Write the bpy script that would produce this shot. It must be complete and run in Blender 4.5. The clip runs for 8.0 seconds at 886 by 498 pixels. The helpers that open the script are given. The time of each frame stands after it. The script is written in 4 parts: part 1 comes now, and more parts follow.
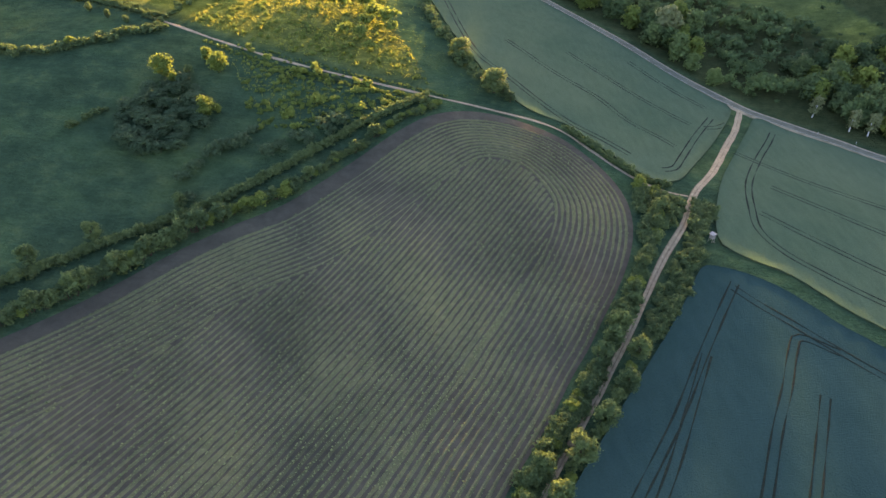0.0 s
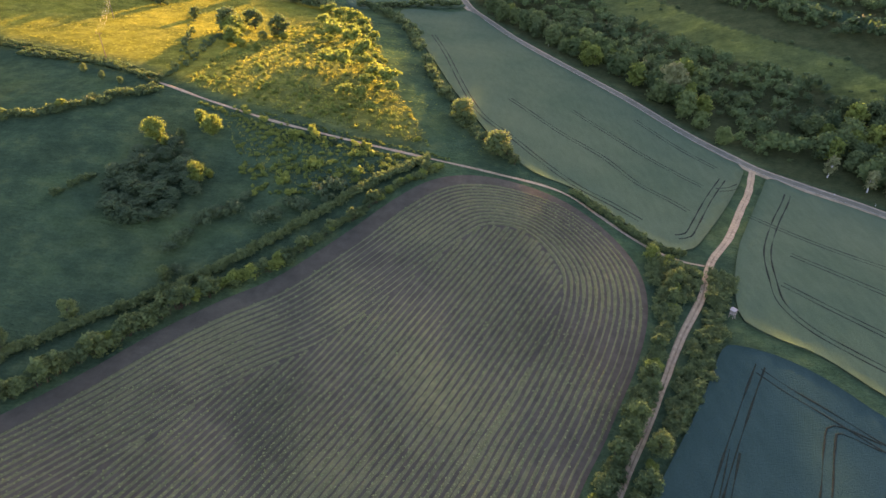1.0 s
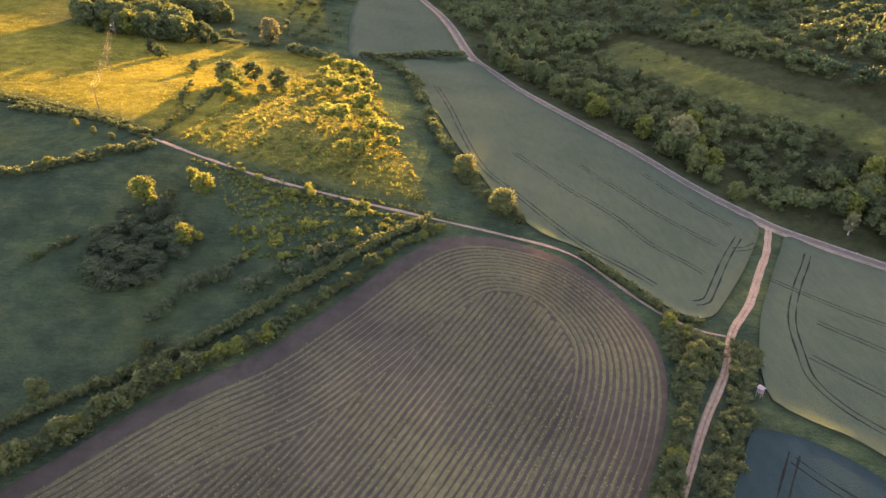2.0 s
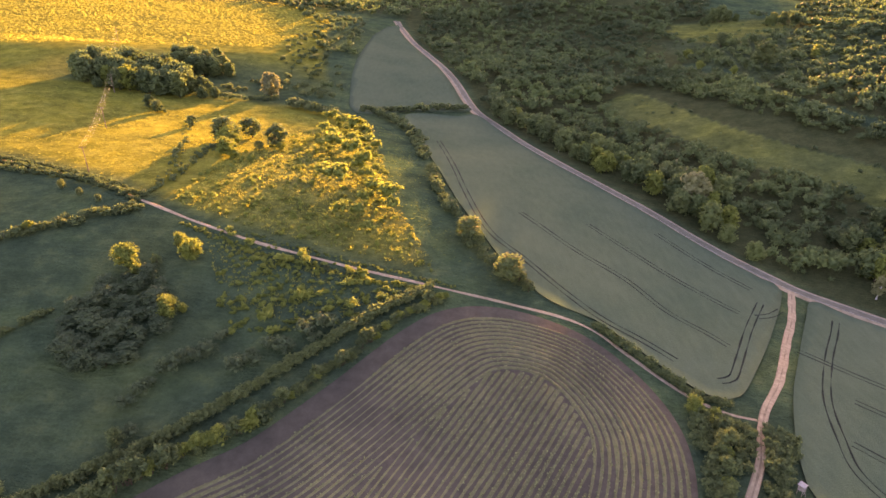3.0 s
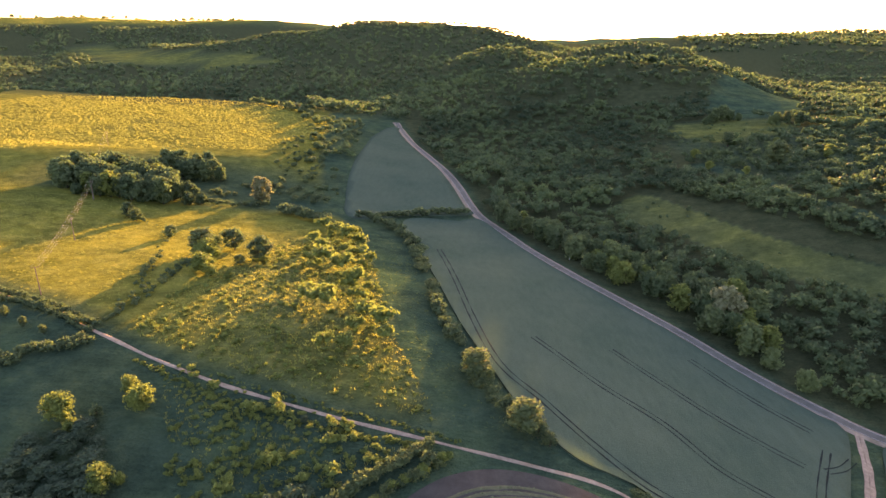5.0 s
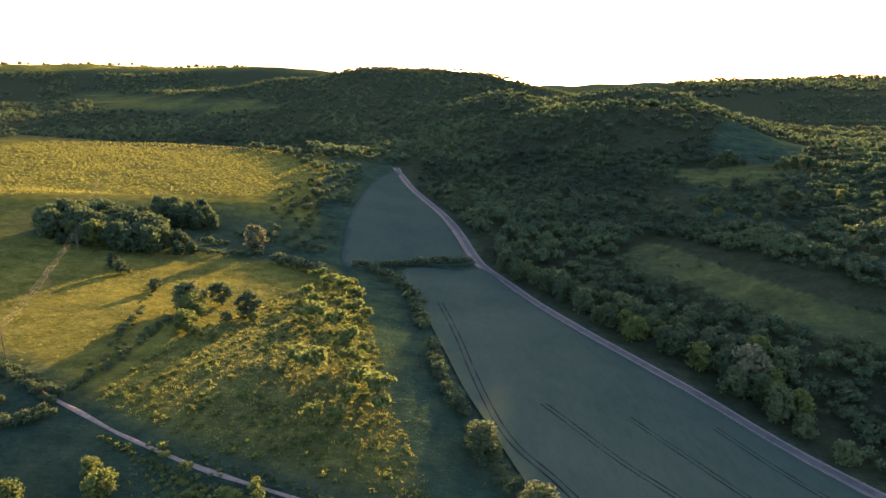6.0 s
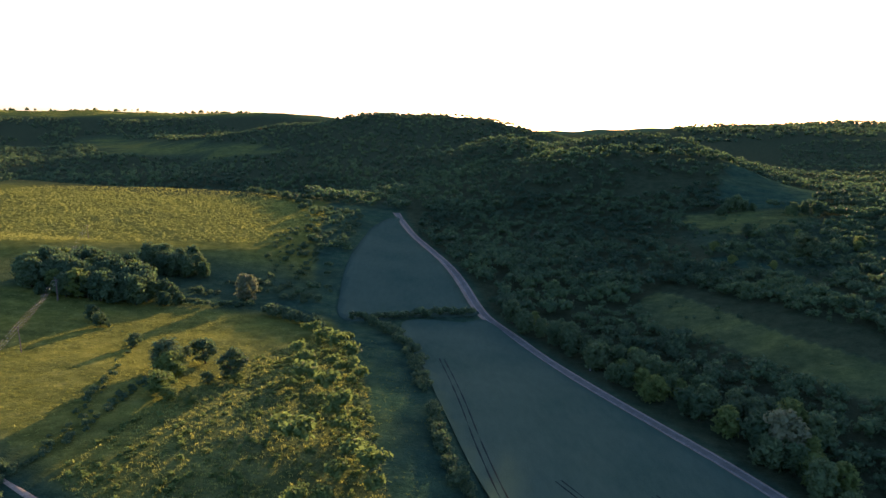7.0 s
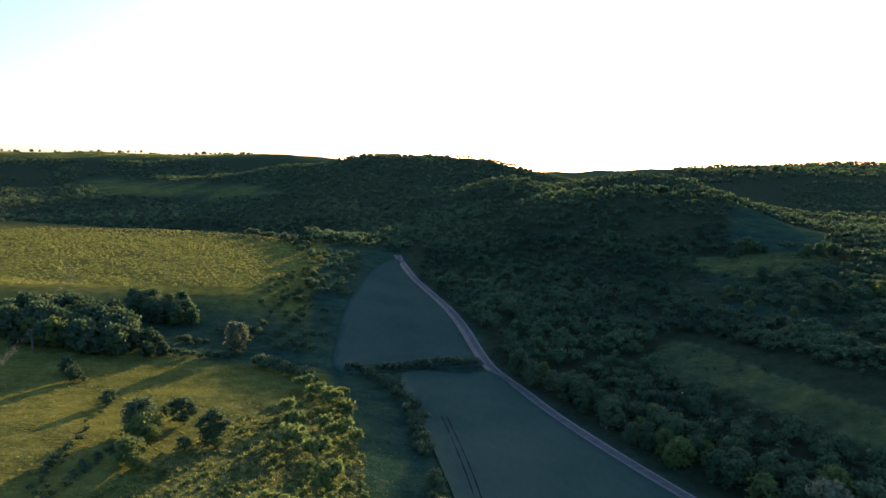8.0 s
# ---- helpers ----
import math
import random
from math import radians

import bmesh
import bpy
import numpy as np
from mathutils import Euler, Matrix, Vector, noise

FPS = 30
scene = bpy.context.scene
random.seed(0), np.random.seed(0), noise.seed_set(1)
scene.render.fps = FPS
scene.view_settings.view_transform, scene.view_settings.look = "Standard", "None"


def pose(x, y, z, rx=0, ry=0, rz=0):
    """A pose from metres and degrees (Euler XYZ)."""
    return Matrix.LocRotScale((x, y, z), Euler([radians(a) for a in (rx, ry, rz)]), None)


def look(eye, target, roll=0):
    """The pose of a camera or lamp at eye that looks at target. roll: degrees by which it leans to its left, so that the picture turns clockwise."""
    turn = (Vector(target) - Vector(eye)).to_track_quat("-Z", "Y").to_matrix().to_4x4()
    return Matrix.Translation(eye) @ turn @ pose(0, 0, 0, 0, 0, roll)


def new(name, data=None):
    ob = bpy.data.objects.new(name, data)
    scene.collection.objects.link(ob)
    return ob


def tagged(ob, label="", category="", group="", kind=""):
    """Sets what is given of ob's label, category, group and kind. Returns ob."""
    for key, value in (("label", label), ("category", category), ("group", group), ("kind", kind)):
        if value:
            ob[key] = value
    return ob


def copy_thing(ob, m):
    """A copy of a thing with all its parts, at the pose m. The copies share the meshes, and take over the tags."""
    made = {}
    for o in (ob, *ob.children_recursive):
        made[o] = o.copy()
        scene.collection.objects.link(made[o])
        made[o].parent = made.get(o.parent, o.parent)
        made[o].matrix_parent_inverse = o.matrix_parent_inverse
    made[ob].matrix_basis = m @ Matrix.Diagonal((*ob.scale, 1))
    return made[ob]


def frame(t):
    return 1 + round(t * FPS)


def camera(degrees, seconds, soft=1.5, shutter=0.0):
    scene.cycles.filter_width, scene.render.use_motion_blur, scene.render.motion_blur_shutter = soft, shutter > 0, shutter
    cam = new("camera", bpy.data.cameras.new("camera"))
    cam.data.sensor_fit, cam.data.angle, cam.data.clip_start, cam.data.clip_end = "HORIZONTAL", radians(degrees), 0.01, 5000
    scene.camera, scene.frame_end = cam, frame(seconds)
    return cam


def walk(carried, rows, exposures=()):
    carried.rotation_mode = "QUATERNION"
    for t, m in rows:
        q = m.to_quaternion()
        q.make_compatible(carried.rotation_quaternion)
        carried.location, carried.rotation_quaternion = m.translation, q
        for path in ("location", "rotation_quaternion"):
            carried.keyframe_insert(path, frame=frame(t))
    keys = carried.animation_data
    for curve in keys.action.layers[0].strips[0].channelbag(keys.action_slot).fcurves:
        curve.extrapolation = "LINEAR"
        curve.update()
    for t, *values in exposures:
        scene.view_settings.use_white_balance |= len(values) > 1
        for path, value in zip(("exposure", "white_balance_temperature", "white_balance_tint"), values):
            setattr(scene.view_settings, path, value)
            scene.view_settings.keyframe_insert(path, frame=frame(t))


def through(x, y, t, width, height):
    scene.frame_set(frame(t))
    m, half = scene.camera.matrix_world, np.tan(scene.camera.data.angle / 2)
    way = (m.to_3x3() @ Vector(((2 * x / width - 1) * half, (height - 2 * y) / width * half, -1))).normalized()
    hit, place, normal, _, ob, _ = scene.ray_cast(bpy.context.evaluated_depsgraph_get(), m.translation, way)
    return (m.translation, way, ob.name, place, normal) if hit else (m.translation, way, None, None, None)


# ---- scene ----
cam = camera(70.0, 8.0)
# seconds, place, then yaw, pitch and lean in degrees
PATH = [
    (0, 0.00, 0.00, 88.00, 0.00, -38.00, -0.00),
    (0.5, 0.27, 5.75, 88.07, 0.17, -36.33, 0.09),
    (1, 0.52, 12.74, 88.31, 0.38, -34.10, 0.25),
    (1.5, 0.86, 18.90, 88.25, 0.57, -32.23, 0.33),
    (3, 1.00, 38.94, 88.33, 1.04, -26.37, 0.67),
    (3.5, 0.88, 46.20, 88.03, 1.07, -24.28, 0.74),
    (4, 0.55, 53.46, 87.62, 1.04, -22.37, 0.85),
    (4.5, 0.49, 61.12, 87.34, 1.00, -20.15, 0.94),
    (6, -0.11, 84.04, 87.00, 0.94, -14.30, 1.07),
    (6.5, -0.18, 92.43, 86.75, 0.97, -12.22, 1.06),
    (7, -0.58, 100.75, 86.24, 0.98, -10.36, 1.04),
    (7.5, -1.00, 109.58, 86.04, 0.99, -8.43, 1.05),
    (8, -1.42, 117.97, 85.95, 1.02, -6.73, 1.05),
]
# the clip's camera opens up while it looks down, and closes as the sky comes in
EXPOSURES = [(0.0, 3.75, 9200, 42), (1.0, 3.75, 10000, 52), (1.5, 3.85, 11200, 64), (3.0, 4.0, 12200, 76), (4.0, 3.95, 11200, 80), (4.5, 3.85, 10300, 72), (6.0, 2.85, 7400, 58), (6.5, 2.5, 6700, 52), (8.0, 1.95, 5800, 42)]
walk(cam, [(t, pose(x, y, z, 0, 0, yaw) @ pose(0, 0, 0, 90 + pitch) @ pose(0, 0, 0, 0, 0, -lean)) for t, x, y, z, yaw, pitch, lean in PATH], EXPOSURES)

# ---- daylight: a low evening sun just above the ridge, clear sky ----
SUN_UP, SUN_RIGHT = 5.6, 13.0          # degrees above the level, degrees to the right of straight ahead
sky_world = bpy.data.worlds.new("evening_sky")
scene.world = sky_world
sky_world.use_nodes = True
wn = sky_world.node_tree.nodes
sky_tex = wn.new("ShaderNodeTexSky")
sky_tex.sky_type = "NISHITA"
sky_tex.sun_disc = False
sky_tex.sun_elevation = radians(SUN_UP)
sky_tex.sun_rotation = radians(SUN_RIGHT)
sky_tex.air_density, sky_tex.dust_density, sky_tex.ozone_density = 1.0, 2.0, 3.2
wn["Background"].inputs["Strength"].default_value = 0.15
sky_world.node_tree.links.new(sky_tex.outputs[0], wn["Background"].inputs["Color"])

sun_data = bpy.data.lights.new("sun", "SUN")
sun_data.energy, sun_data.angle, sun_data.color = 3.2, radians(0.5), (1.0, 0.71, 0.27)
sun = new("sun", sun_data)
sun_way = Vector((math.sin(radians(SUN_RIGHT)), math.cos(radians(SUN_RIGHT)), math.tan(radians(SUN_UP))))
sun.matrix_world = look(sun_way * 900, (0, 0, 0))

# == lie of the land: a gentle plane with broad rises and hollows, and hills behind
RISES = [  # x, y, radius, height
    (-90, 230, 90, 6.0), (-20, 200, 70, 2.7), (60, 150, 70, 2.7), (120, 230, 90, -10.2), (0, 80, 120, -4.9),
    (-150, 120, 130, 10.7), (-100, 400, 110, -6.7), (60, 380, 110, -17.8), (-250, 520, 150, 10.5), (-130, 600, 110, 6.5),
    (40, 600, 150, -21.8), (220, 450, 130, -6.9), (280, 650, 150, -7.0), (200, 200, 130, -18.0), (-380, 680, 170, 25.0),
    # the last two rises are added to keep the sun off the east crop
    (110, 60, 110, -3.9), (-250, 300, 130, 16.0), (-40, 290, 90, 3.0), (-172, 460, 55, -6.5), (-220, 493, 75, 9.3), (-310, 497, 80, 6.0), (-70, 130, 60, -6.8), (165, 380, 55, 6.0), (215, 300, 70, 6.0)]
HILLS = [  # x, y, radius across, radius along, height
    # the third to sixth hills are made up, placed to shade the fields
    (-40, 1850, 420, 420, 82), (-560, 1750, 500, 420, 36), (188, 814, 118, 100, 34), (106, 838, 34, 60, 4.5), (302, 835, 58, 60, 22), (82, 1120, 93, 205, 41), (800, 1450, 330, 380, -42),
    (300, 1190, 120, 150, 38), (400, 1080, 110, 120, 12), (570, 960, 170, 210, -30), (345, 1075, 60, 90, 9), (450, 740, 80, 70, -6), (320, 840, 90, 90, -8), (1900, 3700, 1400, 1300, 66),
    (-330, 900, 260, 110, -26), (900, 2300, 500, 380, 30), (-650, 2900, 600, 500, 56), (-190, 2050, 220, 300, 20), (330, 2000, 330, 300, -26)]

PLATEAU = (-2600, 3700, 1850, 1300, 223)  # x, y, radius across, radius along, height: a scarp with a gently rising top


def ease(v, a, b):
    u = np.clip((v - a) / (b - a), 0, 1)
    return u * u * (3 - 2 * u)


def land(x, y):
    """Height of the ground at x, y (arrays)."""
    x, y = np.asarray(x, float), np.asarray(y, float)
    z = 0.7 + 6 * np.tanh(x / 300) + 27 * np.tanh((y - 200) / 400)
    for a, b, r, h in RISES:
        z = z + h * np.exp(-((x - a) ** 2 + (y - b) ** 2) / r ** 2)
    for a, b, r, q, h in HILLS:
        z = z + h * np.exp(-((x - a) / r) ** 2 - ((y - b) / q) ** 2)
    a, b, r, q, h = PLATEAU
    z = z + h * (1 - np.exp(-2 * np.exp(-((x - a) / r) ** 2 - ((y - b) / q) ** 2))) / 0.865
    # the upper meadow: an even shelf that tips gently to the valley
    on = ease(x, -90, -140) * ease(x, -520, -430) * ease(y, 425, 490) * ease(y, 805, 745)
    z = z + on * (25.5 + 0.02 * (y - 480) - 0.07 * (x + 220) - z)
    far = np.clip((np.hypot(x, y - 150) - 500) / 700, 0, 1)
    z = z + far * (7 * np.sin(x / 97 + 0.6) * np.sin(y / 131 + 1.1) + 4 * np.sin(x / 41 + y / 57))
    return z + 0.25 * np.sin(x / 9.1 + y / 23) * np.sin(y / 11.7 - x / 31)
# == end of the land

# ---- materials ----
def material(name, rough=0.9, spec=0.08):
    m = bpy.data.materials.new(name)
    m.use_nodes = True
    b = m.node_tree.nodes["Principled BSDF"]
    b.inputs["Roughness"].default_value = rough
    b.inputs["Specular IOR Level"].default_value = spec
    return m, m.node_tree, b


def noise_node(nt, scale, detail=4.0, rough=0.6, stretch=None, seed=(0, 0, 0)):
    """Noise over the place in metres; stretch: scale along x, y, z."""
    geo = nt.nodes.new("ShaderNodeNewGeometry")
    mp = nt.nodes.new("ShaderNodeMapping")
    mp.inputs["Scale"].default_value = stretch or (1, 1, 1)
    mp.inputs["Location"].default_value = seed
    nt.links.new(geo.outputs["Position"], mp.inputs["Vector"])
    n = nt.nodes.new("ShaderNodeTexNoise")
    n.inputs["Scale"].default_value, n.inputs["Detail"].default_value, n.inputs["Roughness"].default_value = scale, detail, rough
    nt.links.new(mp.outputs[0], n.inputs["Vector"])
    return n.outputs["Fac"]


def ramp(nt, fac, stops):
    r = nt.nodes.new("ShaderNodeValToRGB")
    while len(r.color_ramp.elements) < len(stops):
        r.color_ramp.elements.new(0.5)
    for e, (p, c) in zip(r.color_ramp.elements, stops):
        e.position, e.color = p, (*c, 1)
    nt.links.new(fac, r.inputs["Fac"])
    return r.outputs["Color"]


def blend(nt, fac, a, b, how="MIX"):
    x = nt.nodes.new("ShaderNodeMix")
    x.data_type, x.blend_type = "RGBA", how
    for socket, v in ((x.inputs["Factor"], fac), (x.inputs["A"], a), (x.inputs["B"], b)):
        if isinstance(v, (int, float)):
            socket.default_value = v
        elif isinstance(v, tuple):
            socket.default_value = (*v, 1)
        else:
            nt.links.new(v, socket)
    return x.outputs["Result"]


def bump(nt, b, height, depth, strength=1.0):
    n = nt.nodes.new("ShaderNodeBump")
    n.inputs["Distance"].default_value, n.inputs["Strength"].default_value = depth, strength
    nt.links.new(height, n.inputs["Height"])
    nt.links.new(n.outputs[0], b.inputs["Normal"])


def leaf_material(name, dark, light, through=0.35, stands=False):
    """Foliage: colour differs from plant to plant and leaf to leaf; light passes partly through the leaves."""
    m, nt, b = material(name, 0.75, 0.08)
    info = nt.nodes.new("ShaderNodeObjectInfo")
    geo = nt.nodes.new("ShaderNodeNewGeometry")
    mixed = nt.nodes.new("ShaderNodeMath")
    mixed.operation = "MULTIPLY_ADD"
    nt.links.new(geo.outputs["Random Per Island"], mixed.inputs[0])
    mixed.inputs[1].default_value = 0.45
    half = nt.nodes.new("ShaderNodeMath")
    half.operation = "MULTIPLY"
    half.inputs[1].default_value = 0.55
    nt.links.new(info.outputs["Random"], half.inputs[0])
    nt.links.new(half.outputs[0], mixed.inputs[2])
    col = blend(nt, mixed.outputs[0], dark, light)
    if stands:  # stands of other kinds of tree, lighter or browner than the rest
        far = noise_node(nt, 0.013, 3, 0.6)
        col = blend(nt, 1.0, col, ramp(nt, far, [(0.38, (0.62, 0.70, 0.72)), (0.5, (0.95, 0.97, 0.9)), (0.64, (1.26, 1.22, 1.0))]), "MULTIPLY")
    nt.links.new(col, b.inputs["Base Color"])
    tr = nt.nodes.new("ShaderNodeBsdfTranslucent")
    nt.links.new(col, tr.inputs["Color"])
    mx = nt.nodes.new("ShaderNodeMixShader")
    mx.inputs[0].default_value = through
    out = nt.nodes["Material Output"]
    nt.links.new(b.outputs[0], mx.inputs[1])
    nt.links.new(tr.outputs[0], mx.inputs[2])
    nt.links.new(mx.outputs[0], out.inputs["Surface"])
    return m


def make_ground():
    m, nt, b = material("grassland", 0.95, 0.0)
    big, mid, fine = noise_node(nt, 0.018, 3), noise_node(nt, 0.16, 5, 0.65), noise_node(nt, 1.6, 4, 0.7)
    green = ramp(nt, mid, [(0.3, (0.025, 0.070, 0.040)), (0.55, (0.040, 0.098, 0.054)), (0.75, (0.075, 0.134, 0.062))])
    dry = ramp(nt, mid, [(0.3, (0.112, 0.135, 0.027)), (0.55, (0.195, 0.210, 0.044)), (0.75, (0.295, 0.300, 0.070))])
    att = nt.nodes.new("ShaderNodeAttribute")
    att.attribute_name = "dry"
    wob = nt.nodes.new("ShaderNodeMath")
    wob.operation = "MULTIPLY_ADD"
    nt.links.new(big, wob.inputs[0])
    wob.inputs[1].default_value = 0.7
    wob.inputs[2].default_value = -0.35
    add = nt.nodes.new("ShaderNodeMath")
    add.operation, add.use_clamp = "ADD", True
    nt.links.new(wob.outputs[0], add.inputs[0])
    nt.links.new(att.outputs["Fac"], add.inputs[1])
    col = blend(nt, add.outputs[0], green, dry)
    patch = noise_node(nt, 0.045, 4, 0.55, (1.0, 1.6, 1.0), (13, 5, 0))
    col = blend(nt, 0.8, col, ramp(nt, patch, [(0.36, (0.68, 0.76, 0.80)), (0.5, (0.96, 0.98, 0.96)), (0.64, (1.22, 1.18, 1.0))]), "MULTIPLY")
    wood = nt.nodes.new("ShaderNodeAttribute")
    wood.attribute_name = "wood"
    col = blend(nt, wood.outputs["Fac"], col, ramp(nt, mid, [(0.3, (0.036, 0.060, 0.026)), (0.7, (0.072, 0.095, 0.042))]))
    col = blend(nt, 0.55, col, ramp(nt, fine, [(0.25, (0.35, 0.35, 0.35)), (0.75, (1.0, 1.0, 1.0))]), "MULTIPLY")
    streak = noise_node(nt, 0.55, 4, 0.65, (0.7, 1.9, 1))
    col = blend(nt, 0.45, col, ramp(nt, streak, [(0.3, (0.55, 0.58, 0.5)), (0.62, (1.0, 1.0, 1.0))]), "MULTIPLY")
    nt.links.new(col, b.inputs["Base Color"])
    rise = nt.nodes.new("ShaderNodeMath")
    rise.operation = "MULTIPLY_ADD"
    nt.links.new(streak, rise.inputs[0])
    rise.inputs[1].default_value = 1.6
    nt.links.new(fine, rise.inputs[2])
    bump(nt, b, rise.outputs[0], 0.8, 1.0)
    return m


def make_crop(name, low, high, seed):
    """A standing cereal crop: drill rows too fine to see, soft patches where it stands thin."""
    m, nt, b = material(name, 0.9, 0.0)
    big, mid = noise_node(nt, 0.025, 4, 0.55, None, seed), noise_node(nt, 0.3, 4, 0.6, (1.6, 0.5, 1))
    fine = noise_node(nt, 2.6, 3, 0.7)
    c = ramp(nt, big, [(0.3, low), (0.7, high)])
    c = blend(nt, 0.35, c, ramp(nt, mid, [(0.3, (0.55, 0.6, 0.55)), (0.7, (1, 1, 0.95))]), "MULTIPLY")
    c = blend(nt, 0.4, c, ramp(nt, fine, [(0.25, (0.5, 0.5, 0.5)), (0.75, (1, 1, 1))]), "MULTIPLY")
    nt.links.new(c, b.inputs["Base Color"])
    bump(nt, b, fine, 0.25, 0.7)
    return m


def make_soil(name, dark, light, scale=0.5, patchy=0.0):
    """Earth, gravel and the like; patchy: how much it darkens in broad uneven patches."""
    m, nt, b = material(name, 0.95, 0.03)
    mid, fine, big = noise_node(nt, scale, 5, 0.65), noise_node(nt, 5.0, 3, 0.7), noise_node(nt, 0.03, 3)
    c = ramp(nt, mid, [(0.3, dark), (0.7, light)])
    c = blend(nt, 0.4, c, ramp(nt, fine, [(0.25, (0.45, 0.45, 0.45)), (0.75, (1, 1, 1))]), "MULTIPLY")
    c = blend(nt, 0.4, c, ramp(nt, big, [(0.35, (0.6, 0.62, 0.66)), (0.65, (1, 0.98, 0.94))]), "MULTIPLY")
    if patchy:
        wide = noise_node(nt, 0.021, 4, 0.6, (1.0, 0.7, 1.0), (7, 3, 0))
        c = blend(nt, patchy, c, ramp(nt, wide, [(0.36, (0.46, 0.54, 0.58)), (0.5, (0.82, 0.86, 0.86)), (0.62, (1.15, 1.1, 1.0))]), "MULTIPLY")
    nt.links.new(c, b.inputs["Base Color"])
    bump(nt, b, fine, 0.12, 0.8)
    return m


GRASS = make_ground()
WHEAT = make_crop("wheat_green", (0.042, 0.086, 0.054), (0.063, 0.108, 0.066), (0, 0, 0))
BARLEY = make_crop("wheat_dark_green", (0.014, 0.046, 0.042), (0.022, 0.060, 0.053), (40, 9, 0))
WHEEL = make_soil("pressed_crop", (0.008, 0.018, 0.015), (0.020, 0.030, 0.023), 0.8)
SOIL = make_soil("tilled_soil", (0.056, 0.055, 0.041), (0.090, 0.084, 0.062), 0.35, 0.6)
GRAVEL = make_soil("pale_gravel", (0.21, 0.165, 0.10), (0.37, 0.30, 0.195), 0.9)
ROADTOP = make_soil("worn_asphalt", (0.100, 0.108, 0.077), (0.150, 0.160, 0.118), 0.3)
VERGE = make_soil("dry_verge", (0.15, 0.135, 0.08), (0.33, 0.275, 0.18), 0.4)
EDGE_PAINT = make_soil("faded_road_paint", (0.25, 0.24, 0.20), (0.40, 0.385, 0.33), 1.4)
EARTH = make_soil("trodden_earth", (0.13, 0.108, 0.07), (0.27, 0.21, 0.14), 0.7)
BARK = make_soil("bark", (0.05, 0.038, 0.028), (0.11, 0.085, 0.062), 1.6)
ROWTOP = make_soil("maize_row", (0.098, 0.110, 0.056), (0.158, 0.164, 0.084), 0.7, 0.85)
MAIZE = leaf_material("young_maize", (0.075, 0.115, 0.048), (0.135, 0.168, 0.075), 0.25)
LEAF = leaf_material("leaf_green", (0.040, 0.090, 0.044), (0.120, 0.180, 0.066), 0.5)
LEAF_OLIVE = leaf_material("leaf_olive", (0.076, 0.132, 0.036), (0.172, 0.236, 0.058), 0.5)
LEAF_WOOD = leaf_material("leaf_wood", (0.044, 0.098, 0.047), (0.108, 0.168, 0.070), 0.45, True)
LEAF_DUSK = leaf_material("leaf_dusky", (0.032, 0.076, 0.042), (0.066, 0.120, 0.058), 0.4)
LEAF_PALE = leaf_material("leaf_silver", (0.11, 0.140, 0.065), (0.21, 0.240, 0.115), 0.4)
HAY = leaf_material("hay_grass", (0.165, 0.197, 0.038), (0.305, 0.322, 0.074), 0.5)

# ---- helpers for shapes ----
from mathutils.geometry import delaunay_2d_cdt


def mesh_from(name, verts, faces, mat, smooth=False):
    me = bpy.data.meshes.new(name)
    me.from_pydata([tuple(v) for v in verts], [], [tuple(f) for f in faces])
    me.materials.append(mat)
    if smooth:
        me.polygons.foreach_set("use_smooth", [True] * len(me.polygons))
    me.update()
    return me


def part_of(name, me, parent, label=""):
    ob = new(name, me)
    ob.parent = parent
    return tagged(ob, label)


def curve_through(pts, step=2.0, closed=False):
    """A smooth line through the points (Catmull-Rom), sampled about every step metres."""
    p = np.array(pts, float)
    p = np.vstack([p[-1:], p, p[:2]]) if closed else np.vstack([2 * p[:1] - p[1:2], p, 2 * p[-1:] - p[-2:-1]])
    out = []
    for i in range(1, len(p) - 2):
        a, b, c, d = p[i - 1:i + 3]
        n = max(2, int(np.hypot(*(c - b)) / step))
        t = np.linspace(0, 1, n, endpoint=False)[:, None]
        out.append(0.5 * (2 * b + (c - a) * t + (2 * a - 5 * b + 4 * c - d) * t ** 2 + (3 * b - a - 3 * c + d) * t ** 3))
    out = np.vstack(out)
    return out if closed else np.vstack([out, p[-2:-1]])


def sideways(line):
    """Unit vectors to the right of a line's way, at each of its points."""
    d = np.gradient(line, axis=0)
    d /= np.maximum(np.hypot(d[:, 0], d[:, 1]), 1e-9)[:, None]
    return np.stack([d[:, 1], -d[:, 0]], 1)


def inside(poly, x, y):
    poly = np.asarray(poly)
    x, y = np.asarray(x, float), np.asarray(y, float)
    res = np.zeros(np.broadcast(x, y).shape, bool)
    j = len(poly) - 1
    for i in range(len(poly)):
        (xi, yi), (xj, yj) = poly[i], poly[j]
        if yi != yj:
            res ^= ((yi > y) != (yj > y)) & (x < (xj - xi) * (y - yi) / (yj - yi) + xi)
        j = i
    return res


def away(line, x, y):
    """Distance of x, y (arrays) from a line's points."""
    d = np.full(np.shape(x), 1e9)
    for a, b in np.asarray(line):
        d = np.minimum(d, np.hypot(x - a, y - b))
    return d


